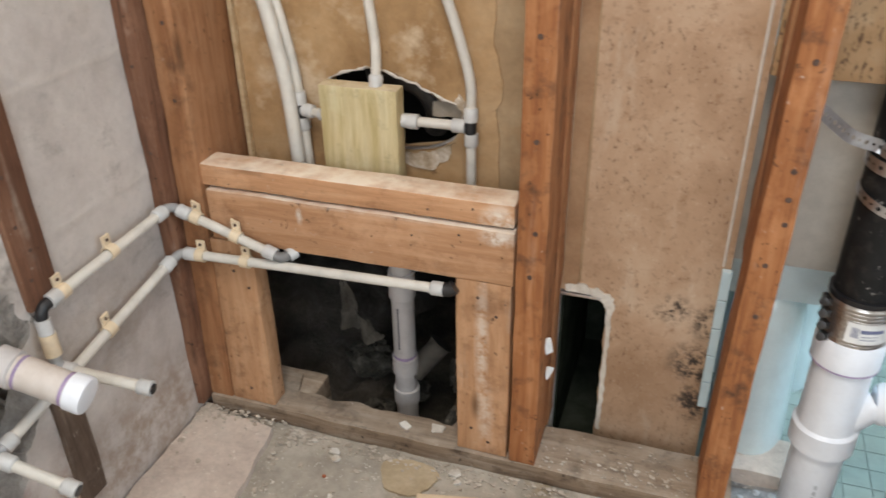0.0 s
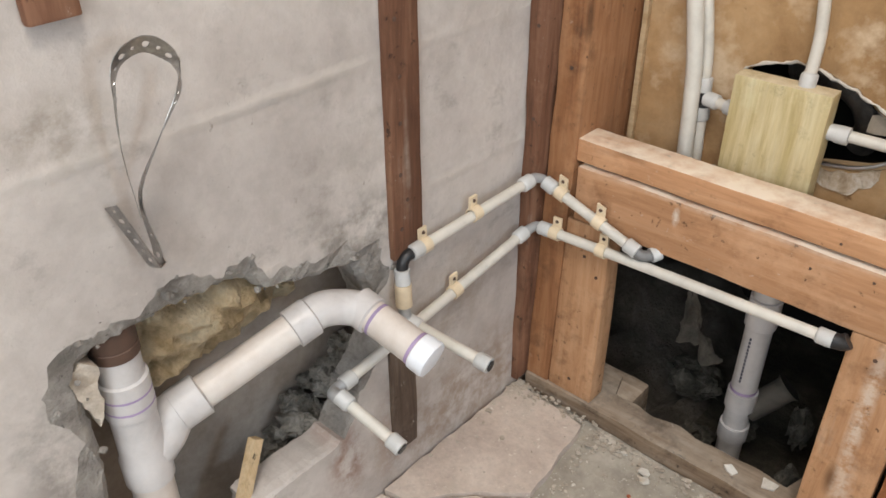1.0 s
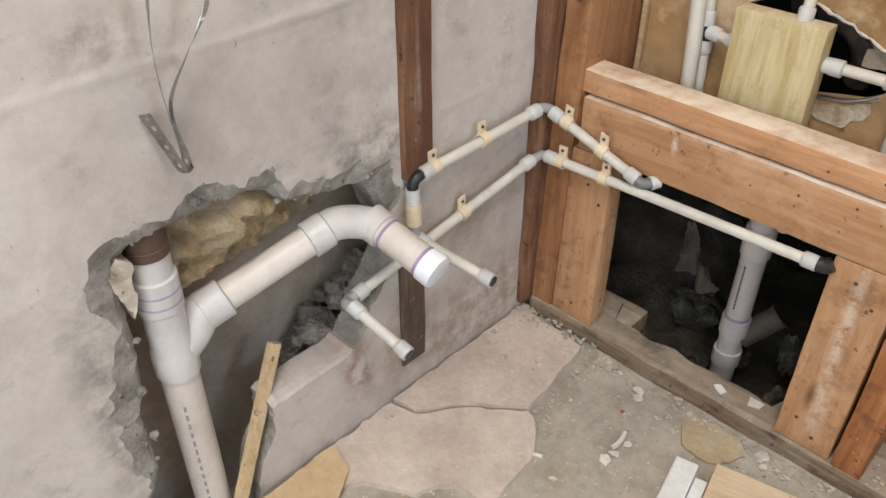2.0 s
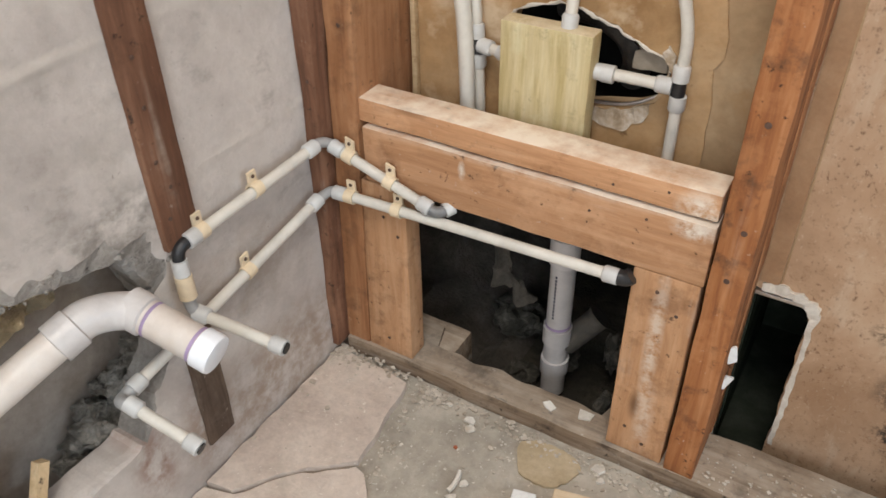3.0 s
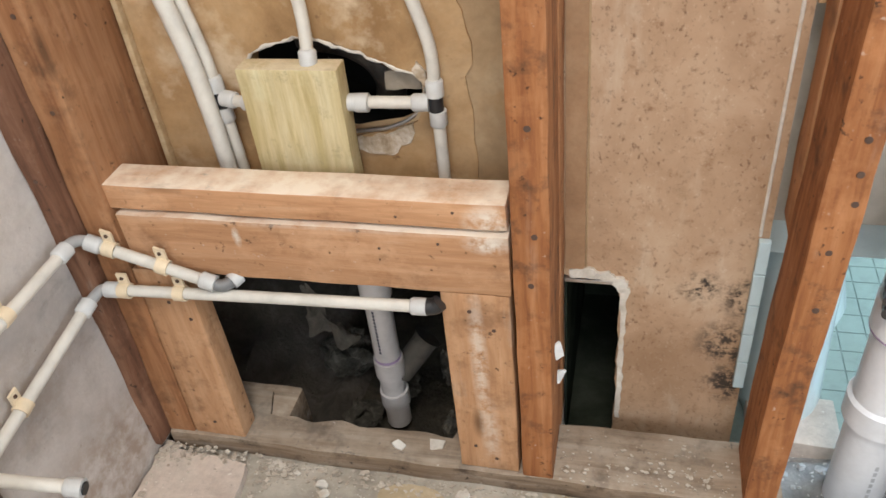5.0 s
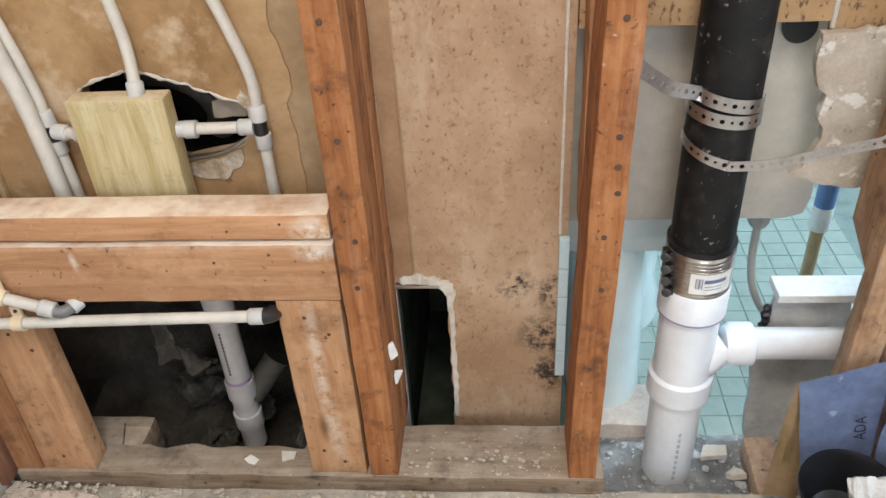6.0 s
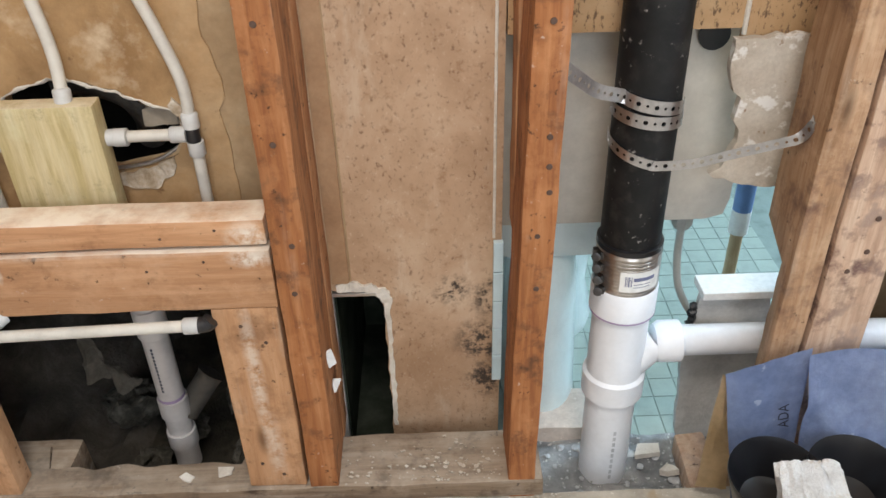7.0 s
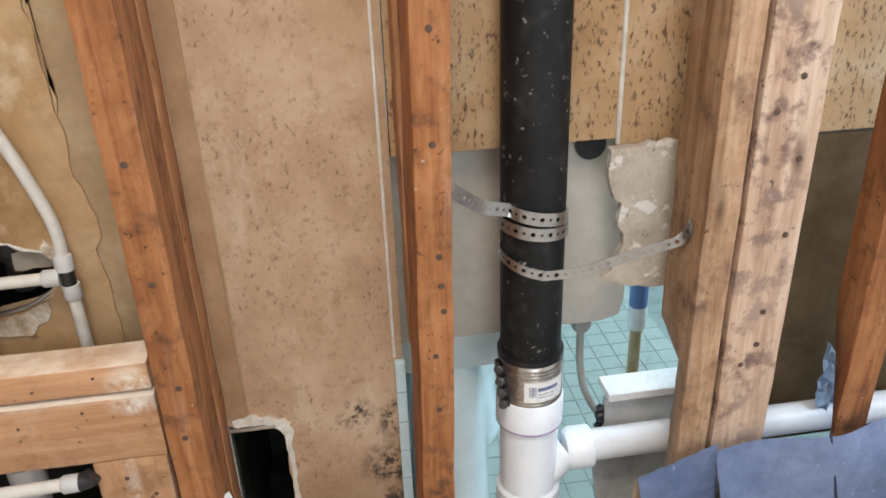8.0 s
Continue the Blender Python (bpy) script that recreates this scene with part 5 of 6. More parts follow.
for z, h in ((0.012, 0.038), (-0.062, 0.034), (0.19, 0.055)):
    bm = bmesh.new()
    lathe(bm, (DX, DY, z), (0, 0, 1), [(0, 0.0218), (0.001, 0.0255), (h, 0.0255), (h + 0.001, 0.0218)], 28)
    part("coupling", bm, PVC_GREY, trap, "pale grey coupling")
bm = bmesh.new()
lathe(bm, (DX, DY, 0.051), (0, 0, 1), [(0, 0.0221), (0.001, 0.0224), (0.005, 0.0224), (0.006, 0.0221)], 26, False)
part("primer_ring", bm, PRIMER, trap)
bm = bmesh.new()
lathe(bm, (DX + 0.03, DY + 0.01, 0.25), (0, 0, 1), [(0, 0.012), (0.05, 0.012)], 16)
part("cleanout_stub", bm, PVC_GREY, trap)
# Side arm in a much darker brown than the shaft
bm = bmesh.new()
tube(bm, smooth_path([(DX + 0.012, DY + 0.012, 0.0), (DX + 0.04, DY + 0.03, 0.035), (DX + 0.06, DY + 0.045, 0.06)], 5), [0.022] * 10 + [0.026], 20)
part("side_arm", bm, plain("dark_arm_pvc", (0.085, 0.075, 0.062), 0.8, vary=0.25), trap, "dark brown side arm of the fitting")
bm = bmesh.new()
for k in range(13):
    curved_patch(bm, 0.0221, 258, 268, 0.168 - 0.0075 * k, 0.1735 - 0.0075 * k, 2, DX, DY)
part("print", bm, INK, shaft, "", False)

bm = bmesh.new()
box(bm, (0.03, 0.045, -0.09), (0.158, 0.125, 0.0), 0.004, 4, 0, 0.004, 31)
thing("wood_offcut", bm, PLATE_X, "grey weathered wood offcut in the pit", "wood block")
# Concrete greys taken down so that the colour includes the pit's shade
PITROCK = surface("shaded_pit_concrete", (0.03, 0.028, 0.023), (0.08, 0.074, 0.06), (0.19, 0.175, 0.145), 40, 0.95, 0.9, 0.01)
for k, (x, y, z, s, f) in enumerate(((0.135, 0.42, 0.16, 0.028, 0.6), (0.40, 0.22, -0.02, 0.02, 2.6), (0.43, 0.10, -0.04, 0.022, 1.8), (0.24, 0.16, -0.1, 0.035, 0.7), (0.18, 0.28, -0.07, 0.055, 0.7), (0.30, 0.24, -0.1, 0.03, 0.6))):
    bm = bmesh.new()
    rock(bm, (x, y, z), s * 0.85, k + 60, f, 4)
    thing("concrete_lump", bm, PITROCK, "grey concrete lump darkened for the pit's shade", "rubble", "rubble in the pit", smooth=False)
# ragged sacking hanging in the pit
bm = bmesh.new()
nx, ny = 14, 18
grid = []
for j in range(ny + 1):
    v = j / ny
    wide = 0.01 + 0.05 * v**0.9
    row = []
    for i in range(nx + 1):
        u = i / nx - 0.5
        row.append(bm.verts.new((0.18 + 0.035 * v + wide * u * 1.3 + 0.008 * noise.noise(Vector((u * 4, v * 6, 1))), 0.175 + 0.018 * math.sin(9 * u + 3 * v) * v, 0.19 - 0.115 * v - 0.03 * u * v + 0.018 * noise.noise(Vector((u * 7, v * 5, 6))))))
    grid.append(row)
for j in range(ny):
    for i in range(nx):
        bm.faces.new((grid[j][i], grid[j][i + 1], grid[j + 1][i + 1], grid[j + 1][i]))
bmesh.ops.solidify(bm, geom=bm.faces[:], thickness=0.006)
thing("torn_sacking", bm, surface("grey_sacking", (0.12, 0.11, 0.09), (0.22, 0.2, 0.17), (0.36, 0.33, 0.28), 22, 0.95, 0.8, 0.006), "ragged grey sacking hanging in the pit", "sacking")
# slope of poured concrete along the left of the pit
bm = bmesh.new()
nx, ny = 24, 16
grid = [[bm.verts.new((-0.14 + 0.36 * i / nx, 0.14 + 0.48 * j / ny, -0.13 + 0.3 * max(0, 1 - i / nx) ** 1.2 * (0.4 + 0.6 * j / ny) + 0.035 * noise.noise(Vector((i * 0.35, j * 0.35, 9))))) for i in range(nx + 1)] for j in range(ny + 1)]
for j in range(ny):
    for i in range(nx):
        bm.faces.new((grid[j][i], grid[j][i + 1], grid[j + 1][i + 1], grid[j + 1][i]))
# The bank's colours have the shade of the pit in them
thing("ground_bank", bm, surface("shaded_bank_soil", (0.04, 0.034, 0.028), (0.09, 0.079, 0.066), (0.17, 0.152, 0.13), 10, 0.95, 1.0, 0.015), "grey-brown bank of rubble and soil, darkened for the pit's shade", "ground", kind="structure")

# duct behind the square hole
floor_duct = holder("floor_duct", (0.64, 0.3, -0.12), "empty metal duct in the wall hole, shade in its colour", "duct")
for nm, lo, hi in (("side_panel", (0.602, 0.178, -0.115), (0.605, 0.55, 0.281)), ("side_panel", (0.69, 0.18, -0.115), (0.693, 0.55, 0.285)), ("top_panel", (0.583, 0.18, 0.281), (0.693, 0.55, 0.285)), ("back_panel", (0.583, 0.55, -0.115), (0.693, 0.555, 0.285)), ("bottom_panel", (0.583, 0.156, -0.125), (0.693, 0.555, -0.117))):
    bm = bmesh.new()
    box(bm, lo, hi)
    part(nm, bm, DUCT_SHADE, floor_duct, "", False)
bm = bmesh.new()
box(bm, (0.604, 0.150, 0.262), (0.672, 0.20, 0.268), 0.001)
thing("duct_lip", bm, GALV, "dull metal lip on top of the hole", "duct", smooth=False)
rp = random.Random(17)
inner = [(0.612, 0.270), (0.63, 0.271), (0.65, 0.269), (0.664, 0.266), (0.676, 0.257), (0.683, 0.24), (0.684, 0.2), (0.685, 0.16), (0.684, 0.11), (0.685, 0.06), (0.684, 0.01), (0.684, -0.03)]
inner = [p0.lerp(p1, k / 4) for p0, p1 in zip([Vector(q) for q in inner], [Vector(q) for q in inner[1:]]) for k in range(4)]
outer_edge = []
for q in inner:
    w = (0.016 if q.y > 0.235 else 0.0075) * (1.0 + 0.7 * noise.noise(Vector((q.x * 60, q.y * 60, 8)))) * rp.uniform(0.85, 1.15)
    d = (q - Vector((0.62, 0.2))).normalized() if q.y > 0.235 else Vector((1, 0))
    outer_edge.append(q + d * w)
bm = sheet([[q + Vector((rp.uniform(-0.0015, 0.0015), rp.uniform(-0.0015, 0.0015))) for q in inner] + outer_edge[::-1]], lambda u, v, d: Vector((u, BACK - 0.0045 - 0.003 * noise.noise(Vector((u * 90, v * 90, 2))) + d, v)), 0.006)
thing("plaster_edge", bm, PLASTER, "crumbled white plaster along the hole", "plaster", smooth=False)
# bead and tile strip at the board's edge
bm = bmesh.new()
tube(bm, smooth_path([(0.854, BACK - 0.001, z) for z in (0.36, 0.6, 0.9, 1.4, CEIL)], 4), 0.0022, 8)
thing("caulk_bead", bm, PLASTER, "thin white bead of caulk on the board", "caulk")
bm = bmesh.new()
tube(bm, smooth_path([(1.173, BACK - 0.001, z) for z in (0.66, 0.9, 1.4, CEIL)], 4), 0.0035, 8)
thing("caulk_bead", bm, PLASTER, "white bead of caulk in the board seam", "caulk")
bm = bmesh.new()
tube(bm, smooth_path([(0.634 - 0.003 * (z > 0.8), BACK - 0.0005, z) for z in (0.285, 0.5, 0.9, 1.4, CEIL)], 4), 0.0014, 8)
thing("caulk_bead", bm, BARE, "thin pale seam on the board", "caulk")
# Thin brown strip paints the stud's shade onto the board up to the seam
bm = bmesh.new()
box(bm, (0.605, BACK - 0.003, 0.285), (0.632, BACK + 0.002, CEIL), 0.0008)
thing("seam_strip", bm, surface("stud_shade_brown", (0.27, 0.15, 0.08), (0.36, 0.215, 0.12), (0.44, 0.285, 0.17), 9, 0.85, 0.3, 0.002), "brown strip painting the stud's shade on the board", "paper", smooth=False)
for k in range(5):
    bm = bmesh.new()
    box(bm, (0.853, BACK - 0.012, 0.084 + 0.055 * k), (0.868, BACK - 0.001, 0.137 + 0.055 * k), 0.0015)
    thing("edge_tile", bm, BLUE_TILE, "pale blue glazed tile edge", "tile", "edge tiles", smooth=False)

# ---- toilet ----
toilet = holder("toilet", (0.99, 0.45, TF), "mint green toilet seen from behind its tank", "toilet")
bm = bmesh.new()
box(bm, (0.76, 0.20, 0.336), (1.232, 0.40, 0.662), 0.045, 3, 2, 0.0, 0)
tank = part("tank", bm, TANK, toilet, "beige unglazed tank back")
bm = bmesh.new()
box(bm, (0.75, 0.192, 0.664), (1.225, 0.41, 0.70), 0.01)
part("tank_lid", bm, PORCELAIN, toilet, "mint green tank lid")
# No hole is cut; a thin black disc paints the opening's shade
bm = bmesh.new()
lathe(bm, (1.152, 0.1985, 0.645), (0, 1, 0), [(0, 0.022), (0.0015, 0.022)], 24)
part("tank_opening", bm, BLACKP, tank, "black disc for the shade in a round opening")
bm = bmesh.new()
prof = [(0.0, 0.115), (0.02, 0.118), (0.1, 0.10), (0.2, 0.105), (0.3, 0.15), (0.38, 0.185), (0.41, 0.19), (0.415, 0.17)]
lathe(bm, (0.985, 0.56, TF), (0, 0, 1), prof, 36)
for v in bm.verts:
    v.co.y = 0.56 + (v.co.y - 0.56) * (1.4 if v.co.y > 0.56 else 1.0)
part("bowl", bm, PORCELAIN, toilet, "mint green bowl and foot")
bm = bmesh.new()
box(bm, (0.86, 0.26, 0.24), (1.11, 0.44, 0.335), 0.03)
part("tank_shelf", bm, PORCELAIN, toilet)
bm = bmesh.new()
for z, w, d in ((TF, 0.07, 0.13), (TF + 0.02, 0.073, 0.13), (0.0, 0.07, 0.11), (0.1, 0.066, 0.1), (0.18, 0.064, 0.095), (0.225, 0.058, 0.085), (0.25, 0.044, 0.07), (0.264, 0.022, 0.05)):
    ring_ = [bm.verts.new((0.956 + w * math.cos(a), 0.345 + d * math.sin(a), z)) for a in [2 * math.pi * k / 28 for k in range(28)]]
    if z > TF:
        strip(bm, last_, ring_)
    last_ = ring_
bm.faces.new(last_)
part("trapway", bm, PORCELAIN, toilet, "rounded mint green trapway")
bm = bmesh.new()
lathe(bm, (1.172, 0.26, 0.30), (0, 0, 1), [(0, 0.012), (0.012, 0.018), (0.032, 0.018)], 8)
tube(bm, smooth_path([(1.172, 0.26, 0.30), (1.172, 0.255, 0.24), (1.178, 0.24, 0.19), (1.2, 0.22, 0.15), (1.23, 0.2, 0.13)], 6), 0.0065, 12)
part("supply_hose", bm, plain("grey_hose", (0.3, 0.29, 0.26), 0.5), toilet, "grey supply hose")

bm = bmesh.new()
box(bm, (0.90, 0.176, TF - 0.03), (1.04, 0.28, TF + 0.03), 0.004, 6, 0, 0.003, 88)
thing("floor_edge", bm, MORTAR, "broken beige edge of the mosaic floor", "floor edge")
# bottle brush by the far wall
brush = holder("bottle", (1.33, 0.5, TF), "slim blue bottle with a wooden handle", "bottle")
bm = bmesh.new()
lathe(bm, (1.352, 0.45, 0.17), (0, 0.0, 1), [(0, 0.018), (0.1, 0.018), (0.14, 0.012)], 18)
part("body", bm, plain("blue_plastic", (0.12, 0.22, 0.45), 0.3), brush)
bm = bmesh.new()
lathe(bm, (1.352, 0.45, 0.165), (0, 0, 1), [(0, 0.0185), (0.05, 0.0185)], 18)
part("label", bm, LABELW, brush, "pale label")
bm = bmesh.new()
lathe(bm, (1.352, 0.45, TF), (0, 0, 1), [(0, 0.012), (0.265, 0.012)], 14)
part("handle", bm, STICK_Z, brush, "brown wooden shaft")

# broken gypsum and metal trim round the opening
bm = sheet([ragged([(1.16, 0.662), (1.158, 0.62), (1.166, 0.59), (1.178, 0.58), (1.176, 0.55), (1.186, 0.516), (1.168, 0.476), (1.15, 0.465), (1.20, 0.447), (1.242, 0.444), (1.30, 0.45), (1.30, 0.662)], 0.012, 0.003, 31)], lambda u, v, d: Vector((u, 0.135 + d, v)), 0.014)
thing("torn_board", bm, surface("torn_gypsum", (0.42, 0.35, 0.28), (0.53, 0.46, 0.38), (0.62, 0.56, 0.48), 20, 0.9, 0.5, 0.005, patch=(0.75, 0.72, 0.68), patch_scale=22, patch_lo=0.57, patch_hi=0.62, spots=(0.25, 0.15, 0.09), spot_scale=45), "torn grey-brown gypsum board flap", "board", smooth=False)
bm = sheet([ragged([(1.188, 0.232), (1.30, 0.228), (1.32, 0.1), (1.30, -0.02), (1.27, -0.09), (1.19, -0.09), (1.175, 0.09), (1.182, 0.17)], 0.02, 0.003, 33)], lambda u, v, d: Vector((u, 0.165 + d, v)), 0.012)
thing("broken_backer", bm, surface("grey_backer", (0.4, 0.39, 0.38), (0.53, 0.52, 0.5), (0.63, 0.61, 0.59), 18, 0.9, 0.5, 0.004, patch=(0.62, 0.61, 0.59), patch_scale=14), "broken grey cement backer with mortar", "board", smooth=False)
bm = bmesh.new()
box(bm, (1.185, 0.148, 0.232), (1.34, 0.20, 0.246), 0.002)
thing("white_ledge", bm, WHITE, "white painted ledge edge", "trim", smooth=False)
bm = bmesh.new()
for k in range(5):
    rock(bm, (1.176 + rn.uniform(-0.003, 0.003), 0.16, 0.165 + 0.012 * k), 0.007, k + 150, 1.0)
thing("adhesive_lumps", bm, BLACKP, "black adhesive lumps on the backer edge", "adhesive", kind="stuff")
# Dark brown holds the bay's shade; the lower part covers the black gap
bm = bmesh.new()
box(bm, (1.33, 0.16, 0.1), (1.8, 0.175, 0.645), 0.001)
thing("dark_board", bm, surface("brown_shaded_board", (0.07, 0.046, 0.025), (0.1, 0.068, 0.036), (0.15, 0.1, 0.06), 8, 0.9, 0.2, 0.002, spec=0.1), "board between the studs, the bay's shade in its brown", "board", smooth=False)

bm = bmesh.new()
nx, ny = 10, 12
grid = [[bm.verts.new((1.515 + 0.07 * i / nx - 0.02 * j / ny * (i / nx), 0.11 + 0.012 * noise.noise(Vector((i * 0.5, j * 0.5, 6))), 0.196 + (0.13 - 0.05 * i / nx) * j / ny + 0.006 * noise.noise(Vector((i * 0.8, j * 0.8, 2))))) for i in range(nx + 1)] for j in range(ny + 1)]
for j in range(ny):
    for i in range(nx):
        bm.faces.new((grid[j][i], grid[j][i + 1], grid[j + 1][i + 1], grid[j + 1][i]))
bmesh.ops.solidify(bm, geom=bm.faces[:], thickness=0.002)
thing("plastic_scrap", bm, plain("pale_blue_film", (0.5, 0.62, 0.78), 0.3, vary=0.12, scale=40), "crumpled pale blue plastic scrap behind the stud", "scrap", smooth=False)

# ---- floor pieces and debris ----
bm = sheet([ragged([(W + 0.004, -0.022), (0.05, -0.026), (0.116, -0.032), (0.127, -0.12), (0.139, -0.213), (0.06, -0.277), (0.004, -0.352), (W + 0.004, -0.362)], 0.02, 0.0025, 41)], lambda u, v, d: Vector((u, v, -0.014 - d)), 0.016)
thing("mortar_slab", bm, MORTAR, "pinkish broken slab of mortar bed on the floor", "slab", "mortar slabs", smooth=False)
bm = sheet([ragged([(W + 0.004, -0.366), (0.006, -0.357), (0.063, -0.282), (0.142, -0.218), (0.156, -0.226), (0.19, -0.262), (0.206, -0.295), (0.214, -0.345), (0.217, -0.384), (0.199, -0.409), (0.152, -0.416), (0.136, -0.436), (0.12, -0.47), (0.06, -0.5), (0.0, -0.56), (W + 0.004, -0.58)], 0.016, 0.003, 42)], lambda u, v, d: Vector((u, v, -0.018 - d)), 0.012)
thing("mortar_slab", bm, MORTAR, "pinkish broken slab of mortar bed on the floor", "slab", "mortar slabs", smooth=False)
bm = sheet([ragged([(0.393 + 0.05 * math.cos(a) * (1 + 0.15 * math.sin(3 * a)), -0.062 + 0.045 * math.sin(a) * (1 + 0.12 * math.cos(2 * a))) for a in [2 * math.pi * k / 40 for k in range(40)]], 0.02, 0.0012, 43)], lambda u, v, d: Vector((u, v, F + 0.005 - d)), 0.004)
thing("adhesive_patch", bm, surface("tan_adhesive", (0.38, 0.29, 0.18), (0.46, 0.36, 0.23), (0.54, 0.43, 0.29), 14, 0.85, 0.4, 0.003), "flat tan patch of old adhesive on the floor", "adhesive", smooth=False)

for k, (x, y, a) in enumerate(((0.228, -0.165, -0.3), (0.24, -0.33, 2.0))):
    bm = bmesh.new()
    c = Vector((x, y, F + 0.006))
    pts = [c + Vector((math.cos(a + 0.22 * j) * 0.06, math.sin(a + 0.22 * j) * 0.06, 0.001 * j)) for j in range(4)]
    tube(bm, smooth_path(pts, 3), 0.0045 - 0.0006 * k, 5)
    thing("plaster_curl", bm, PLASTER, "curved sliver of plaster on the floor", "debris", "plaster chips", smooth=False)
bm = bmesh.new()
chip(bm, (0.253, -0.104, F + 0.003), 0.005, 3, 0.003)
thing("brick_chip", bm, plain("brick_red", (0.4, 0.12, 0.06), 0.9), "tiny red brick chip on the floor", "debris", smooth=False)
rd = random.Random(77)
spots = [(0.248, -0.045, 0.013), (0.256, -0.06, 0.011), (0.294, -0.191, 0.012), (0.254, -0.297, 0.009), (0.47, -0.03, 0.016), (0.48, -0.05, 0.01), (0.29, -0.21, 0.016), (0.30, -0.16, 0.009), (0.36, 0.02, 0.014), (0.42, 0.03, 0.02), (0.20, -0.03, 0.006)]
for k, (x, y, s) in enumerate(spots):
    bm = bmesh.new()
    chip(bm, (x, y, (PT + 0.002 if y > 0 else F + 0.003)), s, k + 5, 0.004)
    thing("plaster_chip", bm, PLASTER, "small white plaster chip on the floor", "debris", "plaster chips", smooth=False)
bm = bmesh.new()
for k in range(1150):
    x, y = rd.uniform(-0.03, 0.95), -abs(rd.gauss(0, 0.16)) - 0.012
    if rd.random() < 0.45:
        y = -0.012 - abs(rd.gauss(0, 0.02))
    if k % 7 == 0:
        x, y = W + 0.006 + abs(rd.gauss(0, 0.012)), rd.uniform(-0.5, -0.01)
    elif k % 6 == 1:
        along = rd.random()
        x, y = 0.136 + 0.045 * along + abs(rd.gauss(0, 0.012)), -0.05 - 0.33 * along
    z = F + 0.003
    if x < 0.13 and y > -0.27:
        z = -0.0135
    elif x < 0.15 and y > -0.45:
        z = -0.0175
    if k > 420:
        y, z = -0.01 - abs(rd.gauss(0, 0.018)), (F + 0.003 if x > 0.13 else -0.0135)
    chip(bm, (x, y, z), rd.choice((0.001, 0.0012, 0.0015, 0.002, 0.003, 0.004, 0.006)), k + 300, rd.uniform(0.001, 0.003))
for k in range(150):
    chip(bm, (rd.uniform(0.61, 0.86), rd.uniform(-0.005, 0.1) * rd.random() ** 0.5, PT + 0.002), rd.choice((0.001, 0.0012, 0.0015, 0.002, 0.002, 0.003, 0.005)), k + 900, 0.0015)
thing("floor_crumbs", bm, CRUMB, "scattered pale plaster crumbs", "debris", kind="stuff", smooth=False)
bm = bmesh.new()
for k in range(150):
    rock(bm, (rd.uniform(0.93, 1.3), rd.uniform(0.0, 0.16), -0.098 + rd.uniform(0, 0.008)), rd.choice((0.002, 0.002, 0.003, 0.004, 0.006, 0.009)), k + 400, 0.6)
thing("rubble_crumbs", bm, surface("grey_rubble", (0.36, 0.375, 0.39), (0.53, 0.545, 0.56), (0.7, 0.71, 0.72), 20, 0.9, 0.5, 0.004, shift=True), "grey rubble and grit round the drain stack", "debris", kind="stuff")
for k, (x, y, s) in enumerate(((0.985, 0.03, 0.03), (0.955, -0.01, 0.025), (1.13, 0.13, 0.03), (1.02, 0.0, 0.022), (1.18, 0.03, 0.026), (1.16, 0.08, 0.018))):
    bm = bmesh.new()
    chip(bm, (x, y, -0.09), s, k + 55, 0.012)
    thing("plaster_chip", bm, PLASTER, "pale plaster flake beside the drain stack", "debris", "plaster chips", smooth=False)
bm = bmesh.new()
box(bm, (1.174, 0.008, -0.1), (1.226, 0.138, -0.052), 0.004, 6, 1, 0.005, 51)
thing("wood_offcut", bm, MOTTLED_Z, "pale rough wood block on the ground", "wood block")

# tray with white trim pieces on the floor
tray = holder("board_stack", (0.55, -0.2, F), "pine board with white trim strips lying on the floor", "boards")
bm = bmesh.new()
box(bm, (0.43, -0.42, F + 0.001), (0.67, -0.113, 0.0), 0.002)
base = part("board", bm, PINE_X, tray, "", False)
for k, (x0, x1, z) in enumerate(((0.372, 0.408, 0.004), (0.409, 0.429, -0.004))):
    bm = bmesh.new()
    box(bm, (x0, -0.42, F + 0.001), (x1, -0.135 - 0.018 * k, z), 0.003)
    part("trim_strip", bm, WHITE, tray, "white painted strip", False)
tray.matrix_basis = pose(0.43, -0.113, 0, 0, 0, 12) @ pose(-0.43, 0.113, 0)

bm = sheet([ragged([(W + 0.01, -0.50), (0.02, -0.515), (0.05, -0.56), (0.04, -0.72), (-0.03, -0.72)], 0.03, 0.003, 61)], lambda u, v, d: Vector((u, v, -0.008 - d)), 0.006)
thing("card_sheet", bm, CARD, "tan cardboard scrap by the concrete wall", "cardboard", smooth=False)

# torn blue bag with black rubber cups


def patch(bm, corners, nx, ny, bulge, seed, wav=0.006):
    """A creased sheet between four corners (top left, top right, bottom right, bottom left)."""
    a, b, c, d = (Vector(q) for q in corners)
    grid = []
    for j in range(ny + 1):
        v = j / ny
        row = []
        for i in range(nx + 1):
            u = i / nx
            p = a.lerp(b, u).lerp(d.lerp(c, u), v)
            n = (b - a).cross(d - a).normalized()
            p += n * (bulge * math.sin(math.pi * v) * math.sin(math.pi * min(1, 0.15 + u)) + wav * noise.noise(Vector((u * 4 + seed, v * 4, seed))))
            row.append(bm.verts.new(p))
        grid.append(row)
    for j in range(ny):
        for i in range(nx):
            bm.faces.new((grid[j][i], grid[j][i + 1], grid[j + 1][i + 1], grid[j + 1][i]))


bag = holder("paper_bag", (1.4, -0.08, F), "torn dark blue paper bag leaning on the studs", "bag")
bm = bmesh.new()
patch(bm, ((1.162, -0.032, 0.243), (1.275, -0.030, 0.284), (1.29, -0.045, -0.02), (1.212, -0.040, -0.02)), 16, 14, -0.003, 1, 0.004)
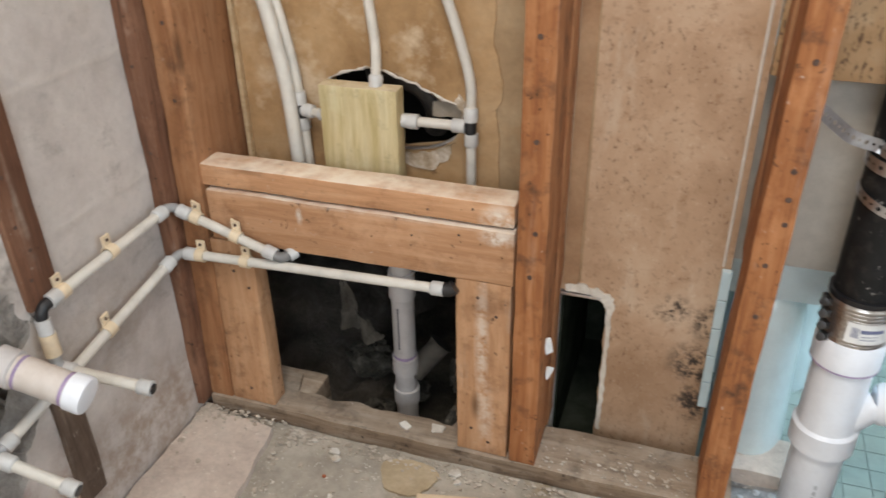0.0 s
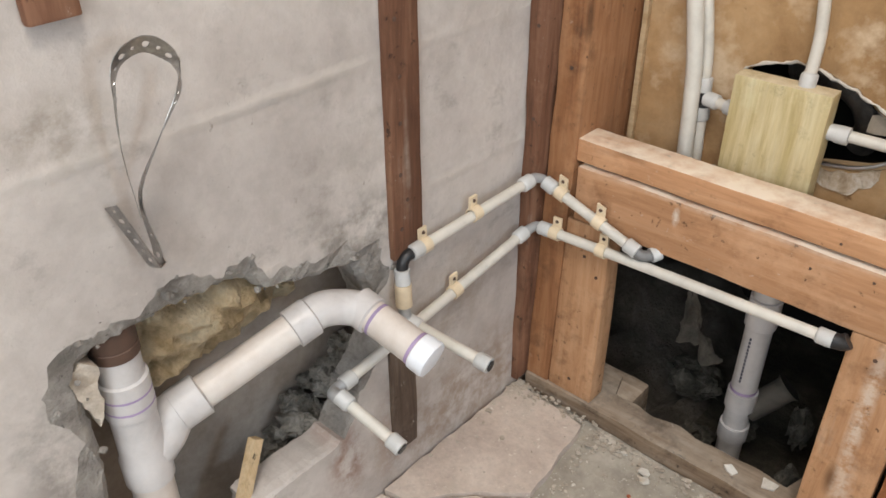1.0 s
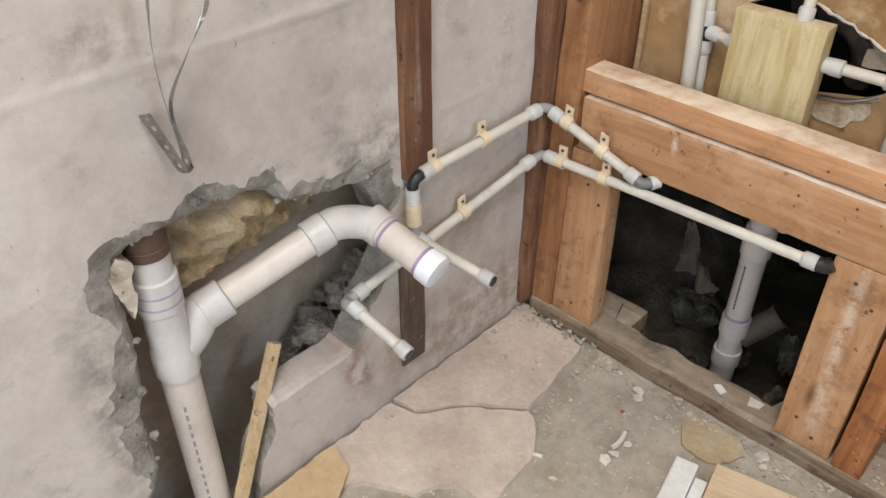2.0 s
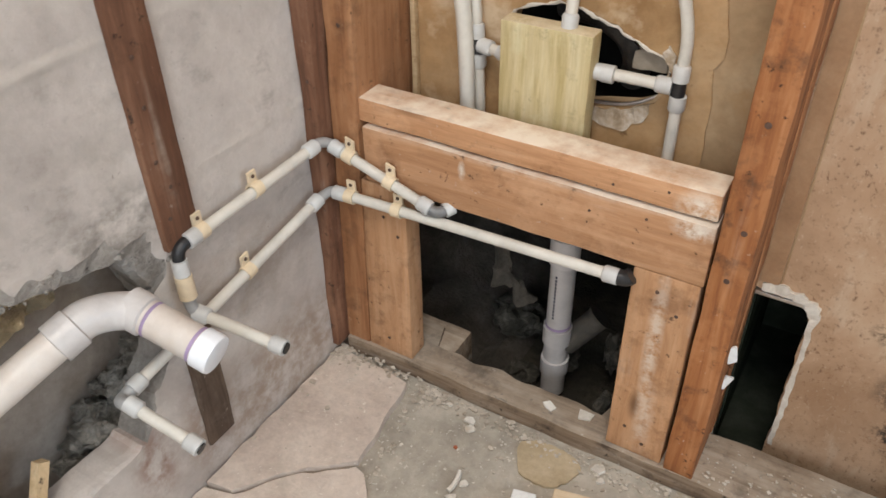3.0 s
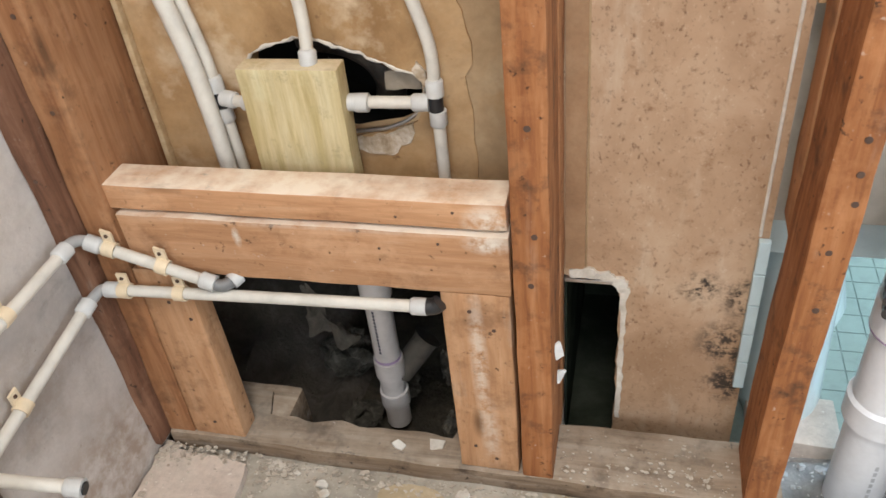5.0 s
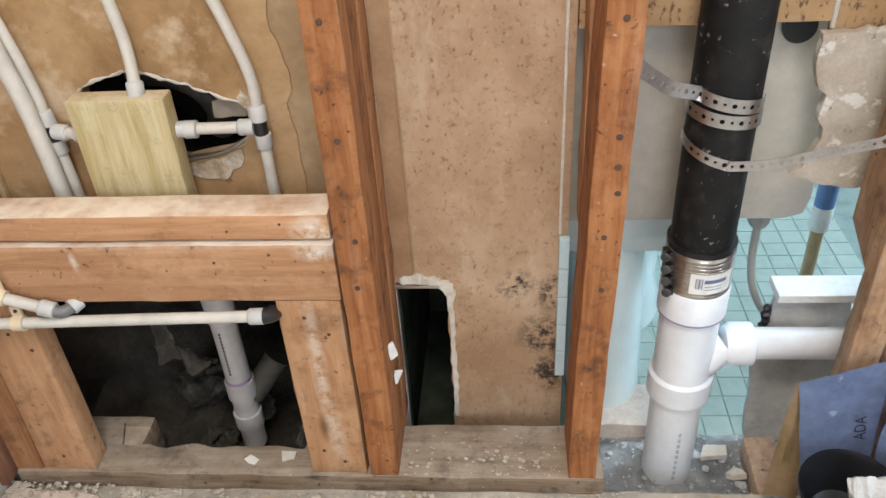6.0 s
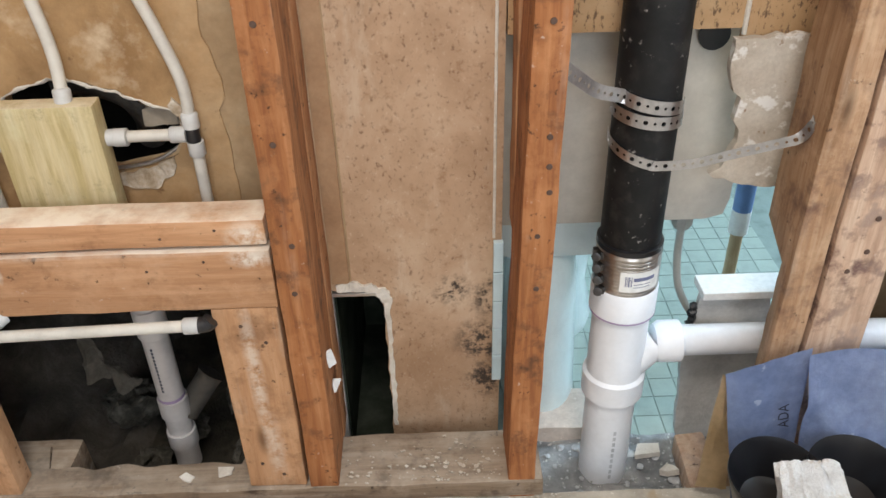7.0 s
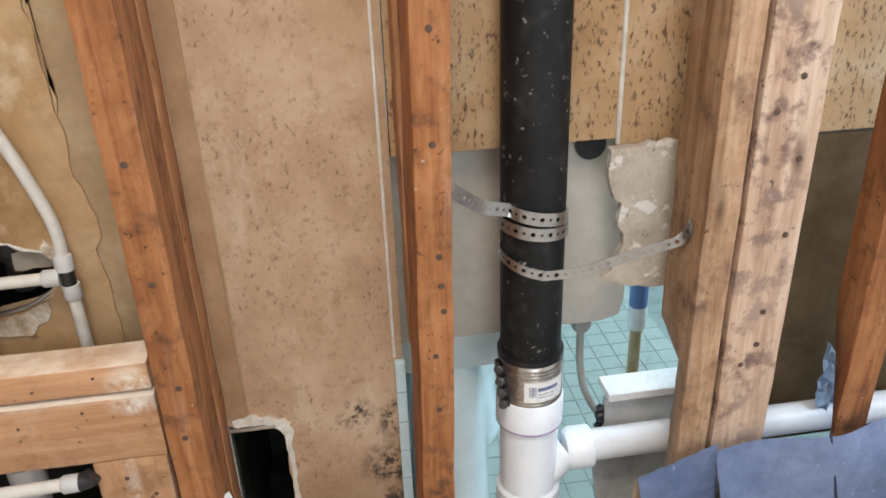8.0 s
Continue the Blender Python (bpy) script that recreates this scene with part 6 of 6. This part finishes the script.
bmesh.ops.solidify(bm, geom=bm.faces[:], thickness=0.0015)
flap = part("flap", bm, PAPER, bag)
bm = bmesh.new()
patch(bm, ((1.272, -0.034, 0.274), (1.72, -0.036, 0.30), (1.74, -0.06, -0.02), (1.285, -0.055, -0.02)), 34, 20, -0.03, 4, 0.02)
for v in bm.verts:
    r_ = abs(noise.noise(Vector((v.co.x * 9, v.co.z * 7, 5))))
    v.co.y -= 0.03 * (0.5 - r_) * max(0, min(1, (0.29 - v.co.z) * 8))
bmesh.ops.solidify(bm, geom=bm.faces[:], thickness=0.0015)
part("front", bm, PAPER, bag, "creased blue paper")
bm = bmesh.new()
patch(bm, ((1.161, -0.026, 0.238), (1.186, -0.026, 0.215), (1.205, -0.030, 0.0), (1.158, -0.022, 0.0)), 6, 10, 0.003, 7, 0.006)
bmesh.ops.solidify(bm, geom=bm.faces[:], thickness=0.001)
part("inner_ply", bm, CARD, bag, "brown inner paper")
for x0, x1 in ((1.43, 1.455), (1.66, 1.65)):
    bm = bmesh.new()
    tube(bm, smooth_path([(x0, -0.046, 0.288), ((x0 + x1) / 2 - 0.004, -0.086, 0.16), (x1 - 0.02, -0.088, 0.06)], 6), 0.0022, 6)
    part("seam", bm, INK, bag, "dark glued seam")
curve = bpy.data.curves.new("lettering", "FONT")
curve.body, curve.size, curve.align_x, curve.align_y = "ADA", 0.022, "CENTER", "CENTER"
tmp = bpy.data.objects.new("lettering", curve)
scene.collection.objects.link(tmp)
bpy.context.view_layer.update()
me = bpy.data.meshes.new_from_object(tmp.evaluated_get(bpy.context.evaluated_depsgraph_get()))
bpy.data.objects.remove(tmp)
me.materials.append(INK)
letters = new("lettering", me)
letters.parent = flap
fa, fb, fd = Vector((1.162, -0.032, 0.243)), Vector((1.275, -0.030, 0.284)), Vector((1.165, -0.040, -0.02))
fu, fv = (fb - fa).normalized(), (fa - fd).normalized()
fn = fu.cross(fv).normalized()
spot = fa + (fb - fa) * 0.82 + (fd - fa) * 0.42 + fn * 0.007
letters.matrix_basis = Matrix.Translation(spot) @ Matrix((fu, fn.cross(fu), fn)).transposed().to_4x4() @ pose(0, 0, 0, 0, 0, 80)

for k, (x, y, lean) in enumerate(((1.213, -0.118, 0.0), (1.325, -0.120, -0.1))):
    bm = bmesh.new()
    lathe(bm, (x, y, F + 0.002), (lean * 0.3, -0.12, 1), [(0, 0.032), (0.05, 0.036), (0.12, 0.046), (0.17, 0.061), (0.184, 0.0655), (0.187, 0.065), (0.178, 0.059), (0.13, 0.038), (0.12, 0.01)], 36)
    thing("rubber_cup", bm, RUBBER, "black rubber cup standing on the floor", "rubber cup", "rubber cups")
bm = bmesh.new()
box(bm, (-0.042, -0.03, -0.012), (0.042, 0.03, 0.012), 0.004, 10, 0, 0.004, 71)
bmesh.ops.subdivide_edges(bm, edges=bm.edges[:], cuts=2, use_grid_fill=True)
for v in bm.verts:
    v.co += noise.noise_vector(v.co * 70) * 0.006 + noise.noise_vector(v.co * 210) * 0.003
lump = thing("plaster_lump", bm, LUMPW, "rough white plaster slab on the black cups", "debris")
lump.matrix_basis = pose(1.245, -0.166, 0.165, 14, 0, -6)

# white chips stuck to the stud
for k, z in enumerate((0.215, 0.15)):
    bm = bmesh.new()
    box(bm, (-0.002, -0.007, -0.016 + 0.003 * k), (0.002, 0.007, 0.016 - 0.003 * k), 0.001, 4, 2, 0.003, 5.0 + k)
    flake = thing("paint_flake", bm, WHITE, "white paint flake stuck to the stud", "debris", "paint flakes", smooth=False)
    flake.matrix_basis = pose(0.6055, 0.045 + 0.012 * k, z + 0.014, 12 - 38 * k, 0, -48)

# ---- floor tiles of the toilet room, last ----
bm = bmesh.new()
box(bm, (0, 0, 0), (0.0483, 0.0483, 0.006), 0.0015)
first = part("tile", bm, GREEN_TILE, tile_floor, "", False)
first.location = (0.93, 0.18, TF - 0.006)
for i in range(13):
    for j in range(20):
        if i or j:
            ob = new("tile", first.data)
            ob.parent = tile_floor
            ob.location = (0.93 + 0.05 * i, 0.18 + 0.05 * j, TF - 0.006)
